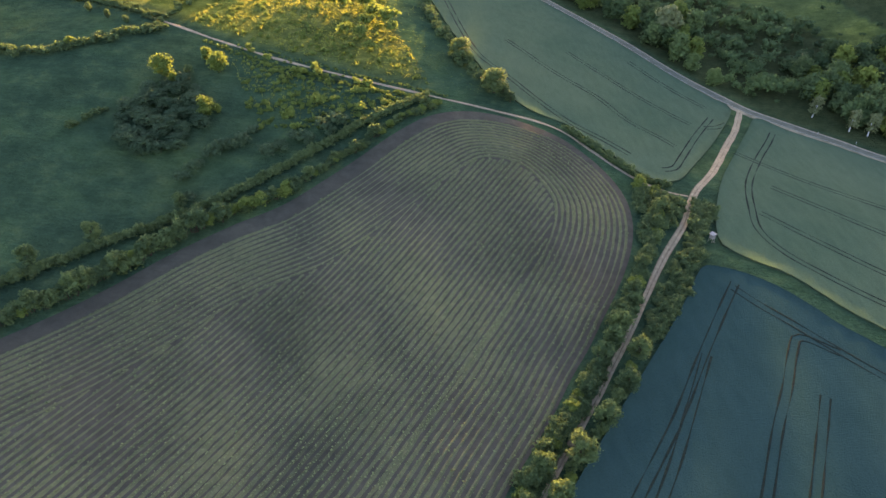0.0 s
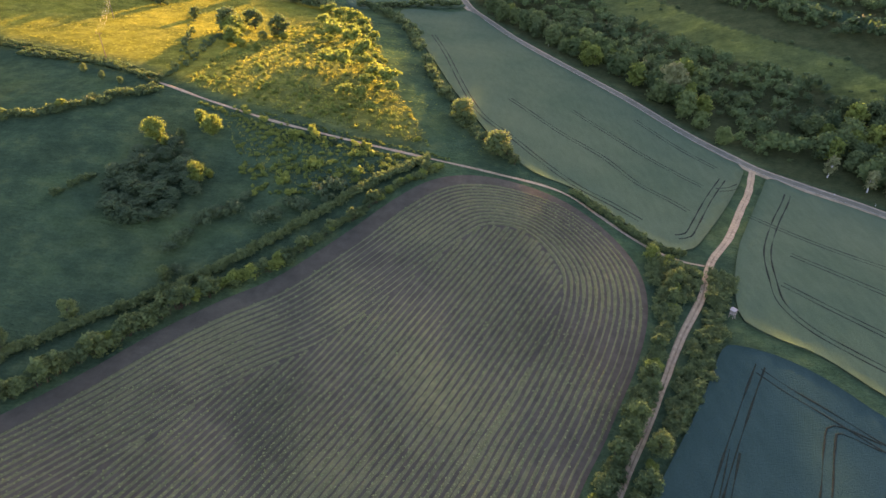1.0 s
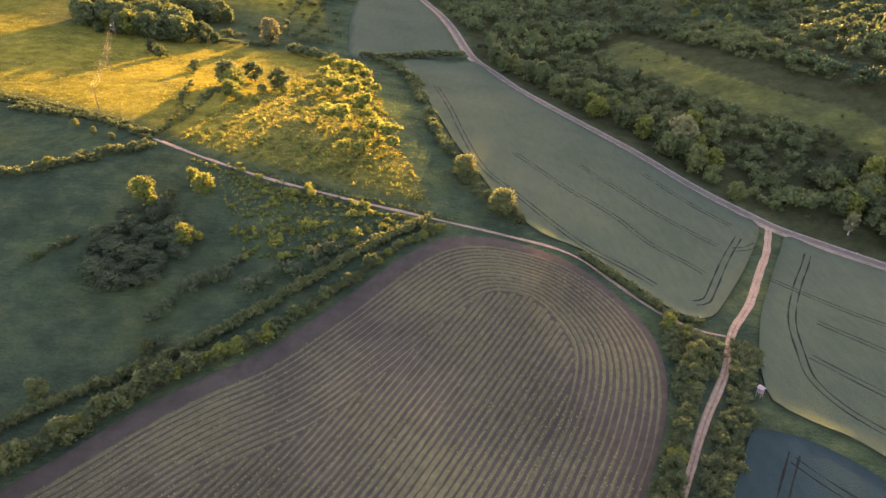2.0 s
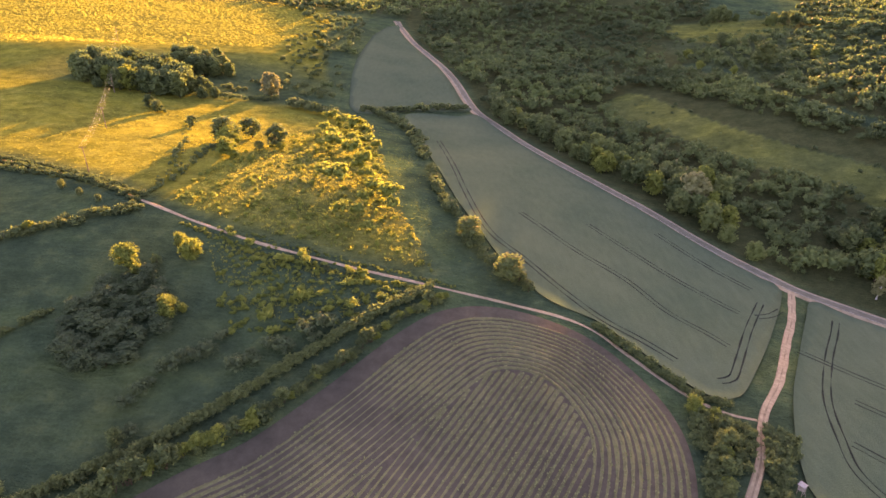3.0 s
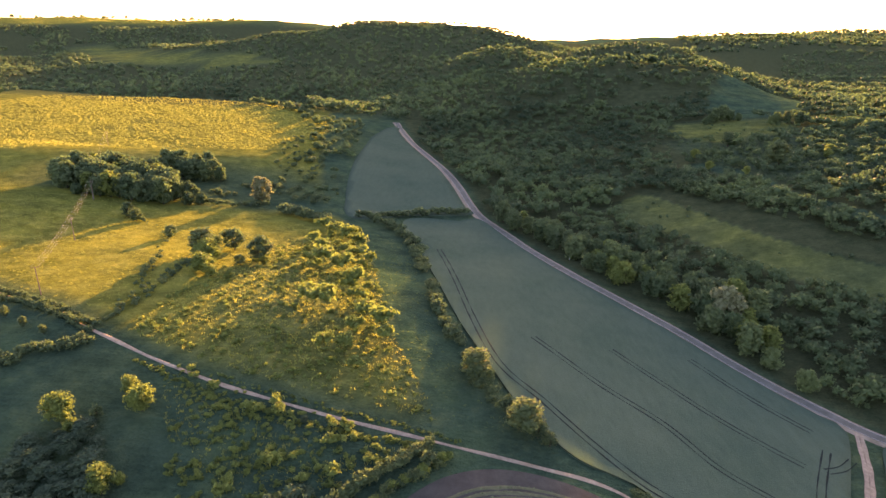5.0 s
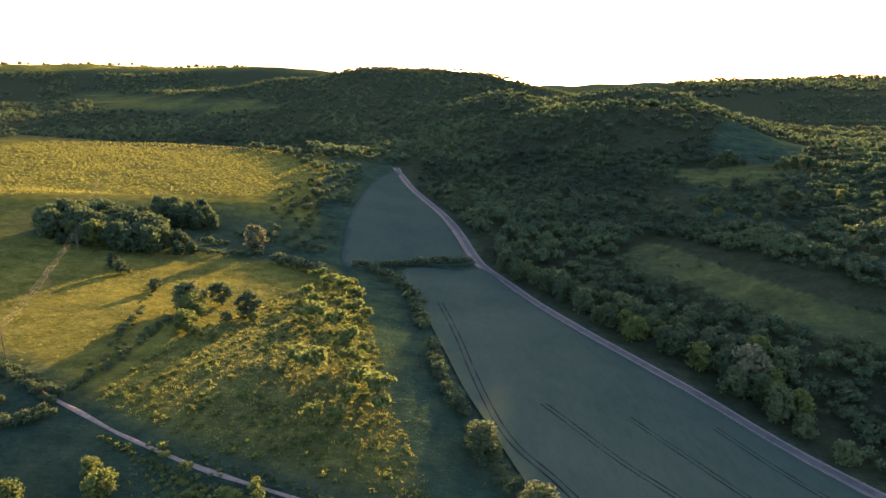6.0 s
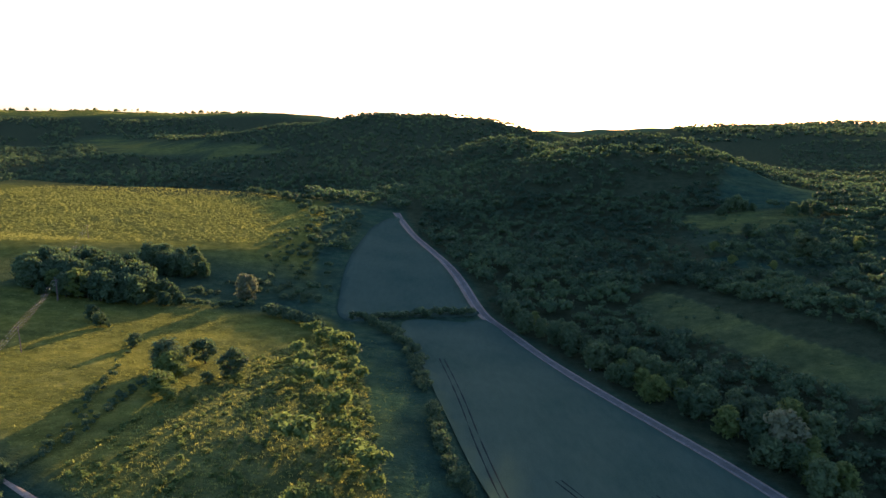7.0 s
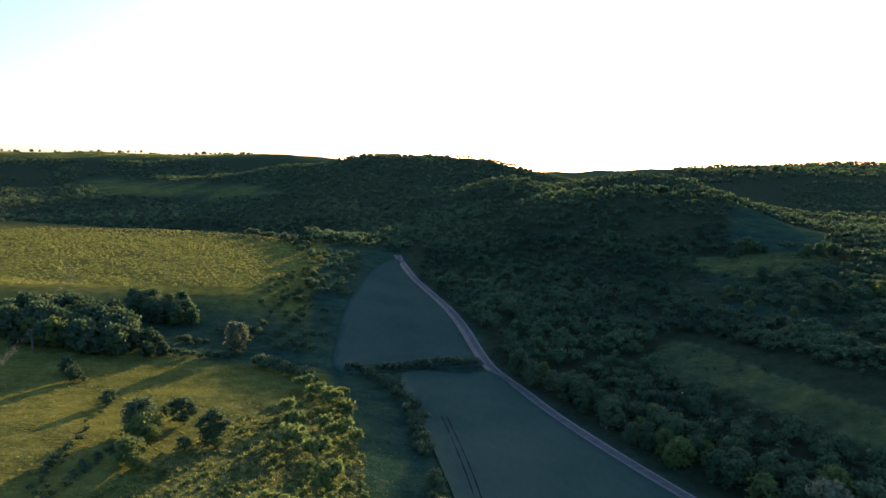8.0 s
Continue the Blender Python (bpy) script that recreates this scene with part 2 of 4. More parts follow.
def sheet(name, poly, lift, mat, cell=3.0, skirt=0.0, rough=0.0, seed=1):
    """A patch that lies on the land within a closed outline, lifted above it, with edges down to the ground."""
    rng = np.random.default_rng(seed)
    poly = np.asarray(poly, float)
    lo, hi = poly.min(0), poly.max(0)
    gx, gy = np.meshgrid(np.arange(lo[0], hi[0], cell), np.arange(lo[1], hi[1], cell))
    gx, gy = gx.ravel(), gy.ravel()
    keep = inside(poly, gx, gy)
    gx, gy = gx[keep], gy[keep]
    keep = away(poly, gx, gy) > cell * 0.6
    pts = [Vector(p) for p in poly] + [Vector((a, b)) for a, b in zip(gx[keep], gy[keep])]
    n = len(poly)
    v2, _, faces, *_ = delaunay_2d_cdt(pts, [], [list(range(n))], 1, 1e-4)
    xy = np.array([(v.x, v.y) for v in v2])
    z = land(xy[:, 0], xy[:, 1]) + lift + rough * rng.normal(size=len(xy))
    verts = list(np.column_stack([xy, z]))
    faces = [list(f) for f in faces]
    if skirt:
        base = len(verts)
        verts += [(a, b, float(land(a, b)) - 0.2) for a, b in xy[:n]]
        faces += [(i, (i + 1) % n, base + (i + 1) % n, base + i) for i in range(n)]
    return new(name, mesh_from(name, verts, faces, mat, True))


def ribbon(name, line, profile, mat, sway=0.0, seed=1, width=None):
    """A strip along a line on the land. profile: (metres to the right, lift) across it."""
    rng = np.random.default_rng(seed)
    side = sideways(line)
    k = len(profile)
    verts, faces = [], []
    jit = np.cumsum(rng.normal(size=(len(line), k)) * 0.3, 0)
    jit -= np.linspace(0, 1, len(line))[:, None] * jit[-1]
    for i, (p, s) in enumerate(zip(line, side)):
        for j, (off, up) in enumerate(profile):
            q = p + s * (off * (1 if width is None else width[i]) + sway * np.clip(jit[i, j], -1, 1) * (abs(off) > 0.6))
            verts.append((q[0], q[1], float(land(*q)) + up))
    for i in range(len(line) - 1):
        faces += [(i * k + j, i * k + j + 1, (i + 1) * k + j + 1, (i + 1) * k + j) for j in range(k - 1)]
    return new(name, mesh_from(name, verts, faces, mat, True))


# ---- plan: lines on the ground, metres ----
ROAD = curve_through([(-52, 680), (-42, 635), (-30, 590), (-16, 546), (-1, 493), (11, 432), (17, 408), (30, 377), (48, 328), (66, 294), (84, 264), (97, 245), (109, 230), (116, 222), (128, 213), (140, 202), (152, 189), (185, 160), (260, 100), (420, 20)], 2.0)
TRACK = curve_through([(113, 222), (104, 203.5), (95.4, 189), (83.1, 168), (74.4, 156.3), (69, 147), (64, 136.5), (54.5, 121.8), (46.9, 108.5), (40.8, 97.6), (35.6, 89), (31.3, 81.8), (26.6, 74.5), (21.8, 66.9), (17.3, 60.1), (9, 47), (-8, 17), (-30, -20), (-65, -90)], 1.5)
PATH_LINE = curve_through([(-190, 268), (-150, 252), (-115, 236), (-104, 228), (-90, 220), (-76, 212), (-60, 205), (-45, 200), (-28, 195), (-10, 191.5), (4, 188.5), (17, 186), (30, 183.5), (38, 179), (45, 170), (52, 161), (58, 155.5), (64, 152.5), (70, 151.5)], 1.5)
MAIZE_EDGE = curve_through([(-150, 28), (-120, 60), (-90, 91), (-75, 108), (-65, 120), (-54, 130), (-42, 138), (-33, 147), (-25, 156), (-14, 169), (-4, 178.5), (6, 183), (17, 183.5), (28, 180.5), (37, 174.5), (44.5, 164), (49, 153), (50.5, 143), (49.5, 133), (46.5, 123), (41.5, 112), (36, 102), (31, 93), (26, 85), (21, 76), (14, 65), (8, 55), (-20, 5), (-40, -30)], 2.0)
NORTH_CROP = [(-25, 390), (-13, 326), (0, 260), (9, 229), (16, 208), (25, 193), (31, 188), (39, 184), (47, 174), (55, 163.5), (62, 157.5), (69, 159), (77, 169), (93, 193), (109, 221), (105, 229), (94, 244), (81, 263), (64, 291), (46, 325), (28, 374), (15, 405), (4, 400)]
FAR_CROP = [(-52, 386), (-62, 430), (-67, 492), (-66, 560), (-65, 600), (-57, 648), (-48, 655), (-46, 635), (-34, 590), (-20, 546), (-5, 493), (6, 432), (11, 414), (-20, 402)]
EAST_CROP = [(117, 216), (108, 203), (94, 180), (84, 163), (77, 148), (73, 137), (72, 129), (78, 123.5), (86, 118.5), (95, 107), (101, 101), (140, 62), (230, 0), (250, 95), (182, 154), (149, 186), (137, 199), (126, 208)]
SOUTH_CROP = [(67, 120.5), (63, 119), (57, 109.5), (50.3, 99.5), (40.8, 86.4), (34.5, 77.9), (29.4, 70.8), (24, 63.1), (16, 51), (-3, 18), (-34, -44), (120, -70), (215, -20), (135, 55), (98, 95), (91, 102), (83, 112), (75, 118)]

FAR_GREEN = curve_through([(-740, 1440), (-590, 1412), (-425, 1350), (-320, 1340), (-420, 1480), (-600, 1590), (-880, 1980), (-1150, 2260), (-1220, 2160), (-900, 1700)], 30, True)

# open strips of rough grass between the rows of wood east of the lane, and the valley meadow
GRASS_STRIPS = [curve_through(p, 6, True) for p in (
    [(115, 440), (134, 377), (141, 356), (150, 341), (160, 326), (176, 307), (184, 295), (191, 278), (197, 262), (183, 254), (170, 268), (158, 288), (134, 316), (114, 358), (91, 413)],
    [(160, 492), (176, 452), (176, 420), (173, 385), (189, 346), (206, 320), (215, 329), (199, 356), (184, 392), (187, 425), (188, 455), (172, 498)])]
VALLEY_MEADOW = curve_through([(184, 604), (203, 560), (235, 564), (264, 576), (284, 600), (284, 626), (252, 644), (226, 648), (194, 632)], 8, True)
SPUR_FIELD = curve_through([(236, 664), (291, 642), (350, 700), (385, 780), (390, 850), (372, 880), (335, 845), (280, 765)], 15, True)
OPEN_GROUND = GRASS_STRIPS + [VALLEY_MEADOW, SPUR_FIELD]


def in_open(x, y):
    return np.any([inside(p, x, y) for p in OPEN_GROUND], 0)


# ---- the ground: one sheet out to the hills on the skyline ----
def spaced(lo, hi, step, far, grow=1.09):
    inner = list(np.arange(lo, hi + 0.1, step))
    for sign, end in ((-1, -far), (1, far)):
        a, s = (lo, step) if sign < 0 else (hi, step)
        while abs(a) < far:
            s *= grow
            a += sign * s
            inner.append(a)
    return np.array(sorted(inner))


def make_land():
    xs, ys = spaced(-240, 240, 2.5, 4300), spaced(-40, 460, 2.5, 4600)
    ys = ys[ys > -1500]
    gx, gy = np.meshgrid(xs, ys)
    z = land(gx, gy)
    nx, ny = len(xs), len(ys)
    idx = np.arange(nx * ny).reshape(ny, nx)
    faces = np.stack([idx[:-1, :-1], idx[:-1, 1:], idx[1:, 1:], idx[1:, :-1]], -1).reshape(-1, 4)
    me = bpy.data.meshes.new("ground")
    me.vertices.add(nx * ny)
    me.vertices.foreach_set("co", np.stack([gx, gy, z], -1).ravel())
    me.loops.add(faces.size)
    me.loops.foreach_set("vertex_index", faces.ravel().astype(np.int32))
    me.polygons.add(len(faces))
    me.polygons.foreach_set("loop_start", np.arange(0, faces.size, 4, dtype=np.int32))
    me.polygons.foreach_set("use_smooth", np.ones(len(faces), bool))
    me.update(calc_edges=True)
    me.materials.append(GRASS)
    me.attributes.new("dry", "FLOAT", "POINT").data.foreach_set("value", dryness(gx, gy).ravel().astype(np.float32))
    me.attributes.new("wood", "FLOAT", "POINT").data.foreach_set("value", woodland(gx, gy).ravel().astype(np.float32))
    return tagged(new("ground", me), "rolling grassland with dry yellow meadows and green pasture", "ground", "", "structure")


def step_of(v, a, b):
    return np.clip((v - a) / (b - a), 0, 1)


def dryness(x, y):
    """How yellow and dry the grass is: the open meadows up the slope are hay-coloured."""
    above = y - np.interp(x, PATH_LINE[:, 0], PATH_LINE[:, 1])
    d = step_of(above, 2, 12) * step_of(-x, -2, 14) * step_of(-y, -760, -700)
    right_of = x - np.interp(y, (197, 240, 296, 352, 400, 460, 540, 640, 720), (-3, -19, -30, -46, -60, -80, -95, -108, -120))
    d *= 1 - 0.95 * step_of(right_of, -6, 3)
    d *= 1 - 0.35 * step_of(-right_of, -4, 6) * step_of(right_of, -62, -44) * step_of(-y, -352, -330)
    d *= 1 - 0.9 * step_of(y, 376, 390) * step_of(-y, -480, -440) * step_of(-x, 20, 50) * step_of(x, -235, -205)
    d = d - 0.5 * step_of(right_of, -4, 4) * step_of(-x, -20, 0) * step_of(-y, -790, -740)  # green strip beside the cereal, darkened further in place of its shade
    d = np.maximum(d, 0.42 * inside(GRASS_STRIPS[0], x, y))
    d = np.maximum(d, 0.5 * inside(VALLEY_MEADOW, x, y))
    d = np.maximum(d, 0.6 * inside(FAR_GREEN, x, y))
    return np.maximum(d, 1.0 * step_of(y, 2750, 2850) * step_of(-x, 500, 900))


def woodland(x, y):
    """Where tall trees stand, and the ground is bare and brown."""
    right = np.interp(y, ROAD[::-1, 1], ROAD[::-1, 0])
    open_far = inside(FAR_GREEN, x, y) | (y > 2700)
    w = step_of(x - right, 3, 9) * step_of(y, 150, 200)
    w = np.maximum(w, step_of(y, 690, 740)) * (1 - open_far)
    return w * (1 - in_open(x, y)) * (1 - 0.6 * step_of(x, 160, 180) * step_of(y, 420, 450) * step_of(-y, -590, -570))


ground = make_land()
tagged(sheet("maize_field_soil", MAIZE_EDGE, 0.06, SOIL, 4.0), "bare grey-brown tilled soil of the maize field", "soil", "", "structure")
for nm, poly, mat, lab in (("wheat_field", NORTH_CROP, WHEAT, "pale green cereal field between track and road"),
                           ("wheat_field", FAR_CROP, WHEAT, "grey-green cereal field beyond the hedge, narrowing uphill"),
                           ("wheat_field", EAST_CROP, WHEAT, "blue-green cereal field with wheel tracks beside the road"),
                           ("wheat_field", SOUTH_CROP, BARLEY, "dark blue-green cereal field beside the hedged track")):
    tagged(sheet(nm, curve_through(poly, 3.0, True), 0.3 if poly is FAR_CROP else 0.55, mat, 4.0, 0.6, 0.03), lab, "crop field", "cereal fields", "stuff")
road = tagged(ribbon("road", ROAD, [(-2.0, 0.05), (-1.4, 0.16), (0, 0.2), (1.4, 0.16), (2.0, 0.05)], ROADTOP, 0.2), "narrow pale asphalt lane along the wood", "road", "", "structure")
for side_off, half, mat in ((-2.3, 0.35, GRAVEL), (3.1, 1.05, VERGE)):
    tagged(ribbon("road_shoulder", ROAD + sideways(ROAD) * side_off, [(-half, 0.06), (-0.3, 0.11), (0.3, 0.11), (half, 0.06)], mat, 0.25 if half > 1 else 0, 5), "pale worn shoulder of the lane", "road shoulder", "", "structure")
for side_off in (-1.62, 1.62):
    tagged(ribbon("road_edge_line", ROAD + sideways(ROAD) * side_off, [(-0.09, 0.165), (0.09, 0.165)], EDGE_PAINT, 0, 6), "faded pale line along the edge of the lane", "road marking", "", "structure")
TRACK_WIDE = np.interp(TRACK[:, 1], (90, 135, 200), (0.72, 0.95, 1.08))
track = tagged(ribbon("track", TRACK, [(-1.0, 0.03), (-0.8, 0.09), (0, 0.1), (0.8, 0.09), (1.0, 0.03)], EARTH, 0.2, 1, TRACK_WIDE), "farm track with two pale worn ruts and a grassy middle", "track", "", "structure")
for off in (-0.56, 0.56):
    rut = ribbon("rut", TRACK + sideways(TRACK) * (off * TRACK_WIDE)[:, None], [(-0.34, 0.115), (-0.12, 0.125), (0.12, 0.125), (0.34, 0.115)], GRAVEL, 0.0, 2, np.interp(TRACK[:, 1], (100, 150, 175), (0.75, 1.0, 1.5)) * (1 + 0.2 * np.sin(np.arange(len(TRACK)) * 0.9 + off * 5)))
    rut.parent = track
footpath = tagged(ribbon("footpath", PATH_LINE, [(-0.55, 0.05), (-0.34, 0.12), (0, 0.09), (0.34, 0.12), (0.55, 0.05)], GRAVEL, 0.3, 3, 1 + 0.3 * np.sin(np.arange(len(PATH_LINE)) * 0.37) * np.sin(np.arange(len(PATH_LINE)) * 0.11)), "narrow pale dirt path along the slope", "path", "", "structure")

# ---- plants ----
ICO_V, ICO_F = [], []


def icosahedron():
    b = bmesh.new()
    bmesh.ops.create_icosphere(b, subdivisions=1, radius=1.0)
    v = np.array([tuple(q.co) for q in b.verts])
    f = np.array([[q.index for q in p.verts] for p in b.faces])
    b.free()
    return v, f


ICO_V, ICO_F = icosahedron()


def unit(rng, n):
    v = rng.normal(size=(n, 3))
    return v / np.linalg.norm(v, axis=1)[:, None]


def leaves(rng, where, out, size):
    """Small folded leaf sprays (two triangles each) at the places, facing roughly outwards."""
    n = len(where)
    d = out + 0.75 * rng.normal(size=(n, 3))
    d /= np.linalg.norm(d, axis=1)[:, None]
    a = np.cross(d, unit(rng, n))
    a /= np.maximum(np.linalg.norm(a, axis=1), 1e-6)[:, None]
    b = np.cross(d, a)
    s = (size * rng.uniform(0.55, 1.35, n))[:, None]
    w = s * rng.uniform(0.45, 0.8, n)[:, None]
    v = np.stack([where - a * s, where - b * w + d * s * 0.18, where + a * s, where + b * w + d * s * 0.18], 1).reshape(-1, 3)
    k = np.arange(n)[:, None] * 4
    f = np.concatenate([k + np.array([[0, 1, 2]]), k + np.array([[0, 2, 3]])], 0)
    return v, f


def foliage(rng, blobs, per, size, core=0.62):
    """Clumps of leaves about the given centres and radii, each with a dense uneven heart."""
    vs, fs, n = [], [], 0
    for c, r in blobs:
        c = np.asarray(c, float)
        if core:
            v = ICO_V * (r * core) * (1 + 0.22 * rng.normal(size=(len(ICO_V), 1))) * np.array([1, 1, 0.86]) + c
            vs.append(v)
            fs.append(ICO_F + n)
            n += len(v)
        k = max(4, int(per * 12.6 * r * r / (size * size)))
        out = unit(rng, k)
        out[:, 2] = np.where(out[:, 2] < -0.55, -out[:, 2], out[:, 2])
        v, f = leaves(rng, c + out * r * rng.uniform(0.55, 1.2, k)[:, None] * np.array([1, 1, 0.88]), out, size)
        vs.append(v)
        fs.append(f + n)
        n += len(v)
    return np.vstack(vs), np.vstack(fs)


def tri_mesh(name, v, f, mat, smooth=False):
    me = bpy.data.meshes.new(name)
    me.vertices.add(len(v))
    me.vertices.foreach_set("co", np.asarray(v, np.float32).ravel())
    me.loops.add(f.size)
    me.loops.foreach_set("vertex_index", np.asarray(f, np.int32).ravel())
    me.polygons.add(len(f))
    me.polygons.foreach_set("loop_start", np.arange(0, f.size, 3, dtype=np.int32))
    if smooth:
        me.polygons.foreach_set("use_smooth", np.ones(len(f), bool))
    me.update(calc_edges=True)
    me.materials.append(mat)
    return me


def limb(a, b, ra, rb, sides=6):
    """A tapered round limb from a to b, as triangles."""
    a, b = np.asarray(a, float), np.asarray(b, float)
    d = (b - a) / np.linalg.norm(b - a)
    u = np.cross(d, (0.3, 0.9, 0.1))
    u /= np.linalg.norm(u)
    w = np.cross(d, u)
    ang = np.linspace(0, 2 * np.pi, sides, endpoint=False)
    ring = np.cos(ang)[:, None] * u + np.sin(ang)[:, None] * w
    v = np.vstack([a + ring * ra, b + ring * rb])
    i = np.arange(sides)
    j = (i + 1) % sides
    return v, np.vstack([np.stack([i, j, j + sides], 1), np.stack([i, j + sides, i + sides], 1)])


def joined(pieces):
    vs, fs, n = [], [], 0
    for v, f in pieces:
        vs.append(v)
        fs.append(f + n)
        n += len(v)
    return np.vstack(vs), np.vstack(fs)


def make_tree(name, seed, height, spread, lean_mat, per=0.31, size=0.285, clumps=18, low=0.2, label="", category="tree", bark=None):
    """A tree: tapered trunk with limbs, and a crown of leaf clumps with gaps and an uneven outline."""
    rng = np.random.default_rng(seed)
    top = new(name)
    wood = [limb((0, 0, -0.4), (0.05 * height * rng.normal(), 0.05 * height * rng.normal(), 0.62 * height), 0.028 * height, 0.012 * height, 7)]
    fork = wood[0][0][7:].mean(0)
    blobs = []
    for k in range(clumps):
        a = 2.4 * k + rng.normal() * 0.5
        h = low + (0.93 - low) * (k + 0.5) / clumps
        wide = spread * math.sin(math.pi * min(1, max(0.08, (h - low) / (1.0 - low)) * 0.86 + 0.12)) * rng.uniform(0.3, 0.82)
        r = spread * rng.uniform(0.32, 0.5)
        blobs.append(((wide * math.cos(a), wide * math.sin(a), h * height - 0.1 * r), r))
    blobs.append(((fork[0], fork[1], 0.86 * height), spread * 0.36))
    for c, r in blobs[2::4]:
        start = fork * rng.uniform(0.35, 0.95)
        wood.append(limb(start, np.array(c) * 0.95, 0.011 * height, 0.003 * height, 5))
    v, f = joined(wood)
    part_of("trunk", tri_mesh("trunk", v, f, bark or BARK, True), top)
    v, f = foliage(rng, blobs, per, size)
    part_of("crown", tri_mesh("crown", v, f, lean_mat), top)
    return tagged(top, label, category)


def make_shrub(name, seed, height, spread, mat, per=0.36, size=0.22, clumps=10, label="", category="shrub"):
    """A many-stemmed shrub: short stems from the ground and rounded uneven leaf clumps down to the grass."""
    rng = np.random.default_rng(seed)
    top = new(name)
    blobs, wood = [], []
    for k in range(clumps):
        a = 2.4 * k + rng.normal() * 0.4
        q = math.sqrt((k + 0.5) / clumps) * spread * 0.72
        r = spread * rng.uniform(0.34, 0.52)
        h = max(r * 0.6, height * (1 - 0.55 * (q / spread) ** 2) * rng.uniform(0.72, 1.05) - r * 0.7)
        blobs.append(((q * math.cos(a), q * math.sin(a), h), r))
        if k % 2 == 0:
            wood.append(limb((0.15 * math.cos(a), 0.15 * math.sin(a), -0.3), blobs[-1][0], 0.06, 0.02, 5))
    v, f = joined(wood)
    part_of("trunk", tri_mesh("trunk", v, f, BARK), top)
    v, f = foliage(rng, blobs, per, size)
    part_of("foliage", tri_mesh("foliage", v, f, mat), top)
    return tagged(top, label, category)


def stand(x, y, scale=1.0, turn=0.0, sink=0.1, tall=1.0):
    return Matrix.LocRotScale((x, y, float(land(x, y)) - sink), Euler((0, 0, turn)), (scale, scale, scale * tall))


class Thicket:
    """Shrubs too many to count, gathered and joined into one mesh when the list is done."""

    def __init__(self, templates, seed):
        self.templates, self.at, self.size = templates, [], []

    def plant(self, x, y, scale=1.0):
        self.at.append((x, y))
        self.size.append(scale)

    def grow(self, name, seed, mat, label, category):
        return stuff_of_plants(name, np.array(self.at), self.size, seed, mat, label, category, self.templates)


class Nursery:
    """Grown plants of a few kinds; the first of each kind is planted itself, the others are copies."""

    def __init__(self, kinds, seed):
        self.kinds, self.used, self.rng = kinds, set(), random.Random(seed)

    def plant(self, x, y, scale=1.0, group="", which=None, tall=1.0, label=""):
        k = self.rng.randrange(len(self.kinds)) if which is None else which % len(self.kinds)
        m = stand(x, y, scale, self.rng.uniform(0, 6.28), 0.1, tall)
        if k in self.used:
            ob = copy_thing(self.kinds[k], m)
        else:
            ob = self.kinds[k]
            ob.matrix_basis = m
            self.used.add(k)
        return tagged(ob, label, "", group)


def scatter(poly, gap, seed, jitter=0.42):
    """Places about gap metres apart inside an outline."""
    rng = np.random.default_rng(seed)
    poly = np.asarray(poly, float)
    lo, hi = poly.min(0), poly.max(0)
    gx, gy = np.meshgrid(np.arange(lo[0], hi[0], gap), np.arange(lo[1], hi[1], gap))
    gx = gx + (np.arange(gx.shape[0]) % 2)[:, None] * gap / 2
    gx = (gx + rng.uniform(-jitter, jitter, gx.shape) * gap).ravel()
    gy = (gy + rng.uniform(-jitter, jitter, gy.shape) * gap).ravel()
    keep = inside(poly, gx, gy)
    return np.stack([gx[keep], gy[keep]], 1)


def along(pts, gap, seed, wander=0.5):
    """Places about gap metres apart along a line, wandering to its sides."""
    rng = np.random.default_rng(seed)
    line = curve_through(pts, 0.5)
    run = np.r_[0, np.cumsum(np.hypot(*np.diff(line, axis=0).T))]
    s = np.arange(gap / 2, run[-1], gap)
    s = s + rng.uniform(-0.3, 0.3, len(s)) * gap
    side = sideways(line)
    q = np.stack([np.interp(s, run, line[:, 0]), np.interp(s, run, line[:, 1])], 1)
    n = np.stack([np.interp(s, run, side[:, 0]), np.interp(s, run, side[:, 1])], 1)
    return q + n * rng.normal(size=(len(s), 1)) * wander


def stuff_of_plants(name, places, scales, seed, mat, label, category, templates):
    """Many plants that nobody could count, joined into one mesh."""
    rng = np.random.default_rng(seed)
    pieces = []
    zs = land(places[:, 0], places[:, 1])
    for (x, y), z, s in zip(places, zs, scales):
        v, f = templates[rng.integers(len(templates))]
        a = rng.uniform(0, 6.28)
        c, q = math.cos(a), math.sin(a)
        r = np.array([[c, q, 0], [-q, c, 0], [0, 0, 1]])
        pieces.append((v @ r * s * rng.uniform(0.85, 1.15, 3) + (x, y, z - 0.1), f))
    v, f = joined(pieces)
    return tagged(new(name, tri_mesh(name, v, f, mat)), label, category, "", "stuff")


def tuft_template(seed, height, spread, n, size, clumps=3, core=0.6):
    rng = np.random.default_rng(seed)
    blobs = []
    for k in range(clumps):
        a = 2.4 * k + rng.normal()
        q = spread * (0.15 + 0.4 * (k > 0))
        r = spread * rng.uniform(0.45, 0.62)
        blobs.append(((q * math.cos(a), q * math.sin(a), max(r * 0.6, height - r * rng.uniform(0.9, 1.6))), r))
    return foliage(rng, blobs, n / clumps / (spread * 0.53) ** 2 * size * size / 12.6, size, core)

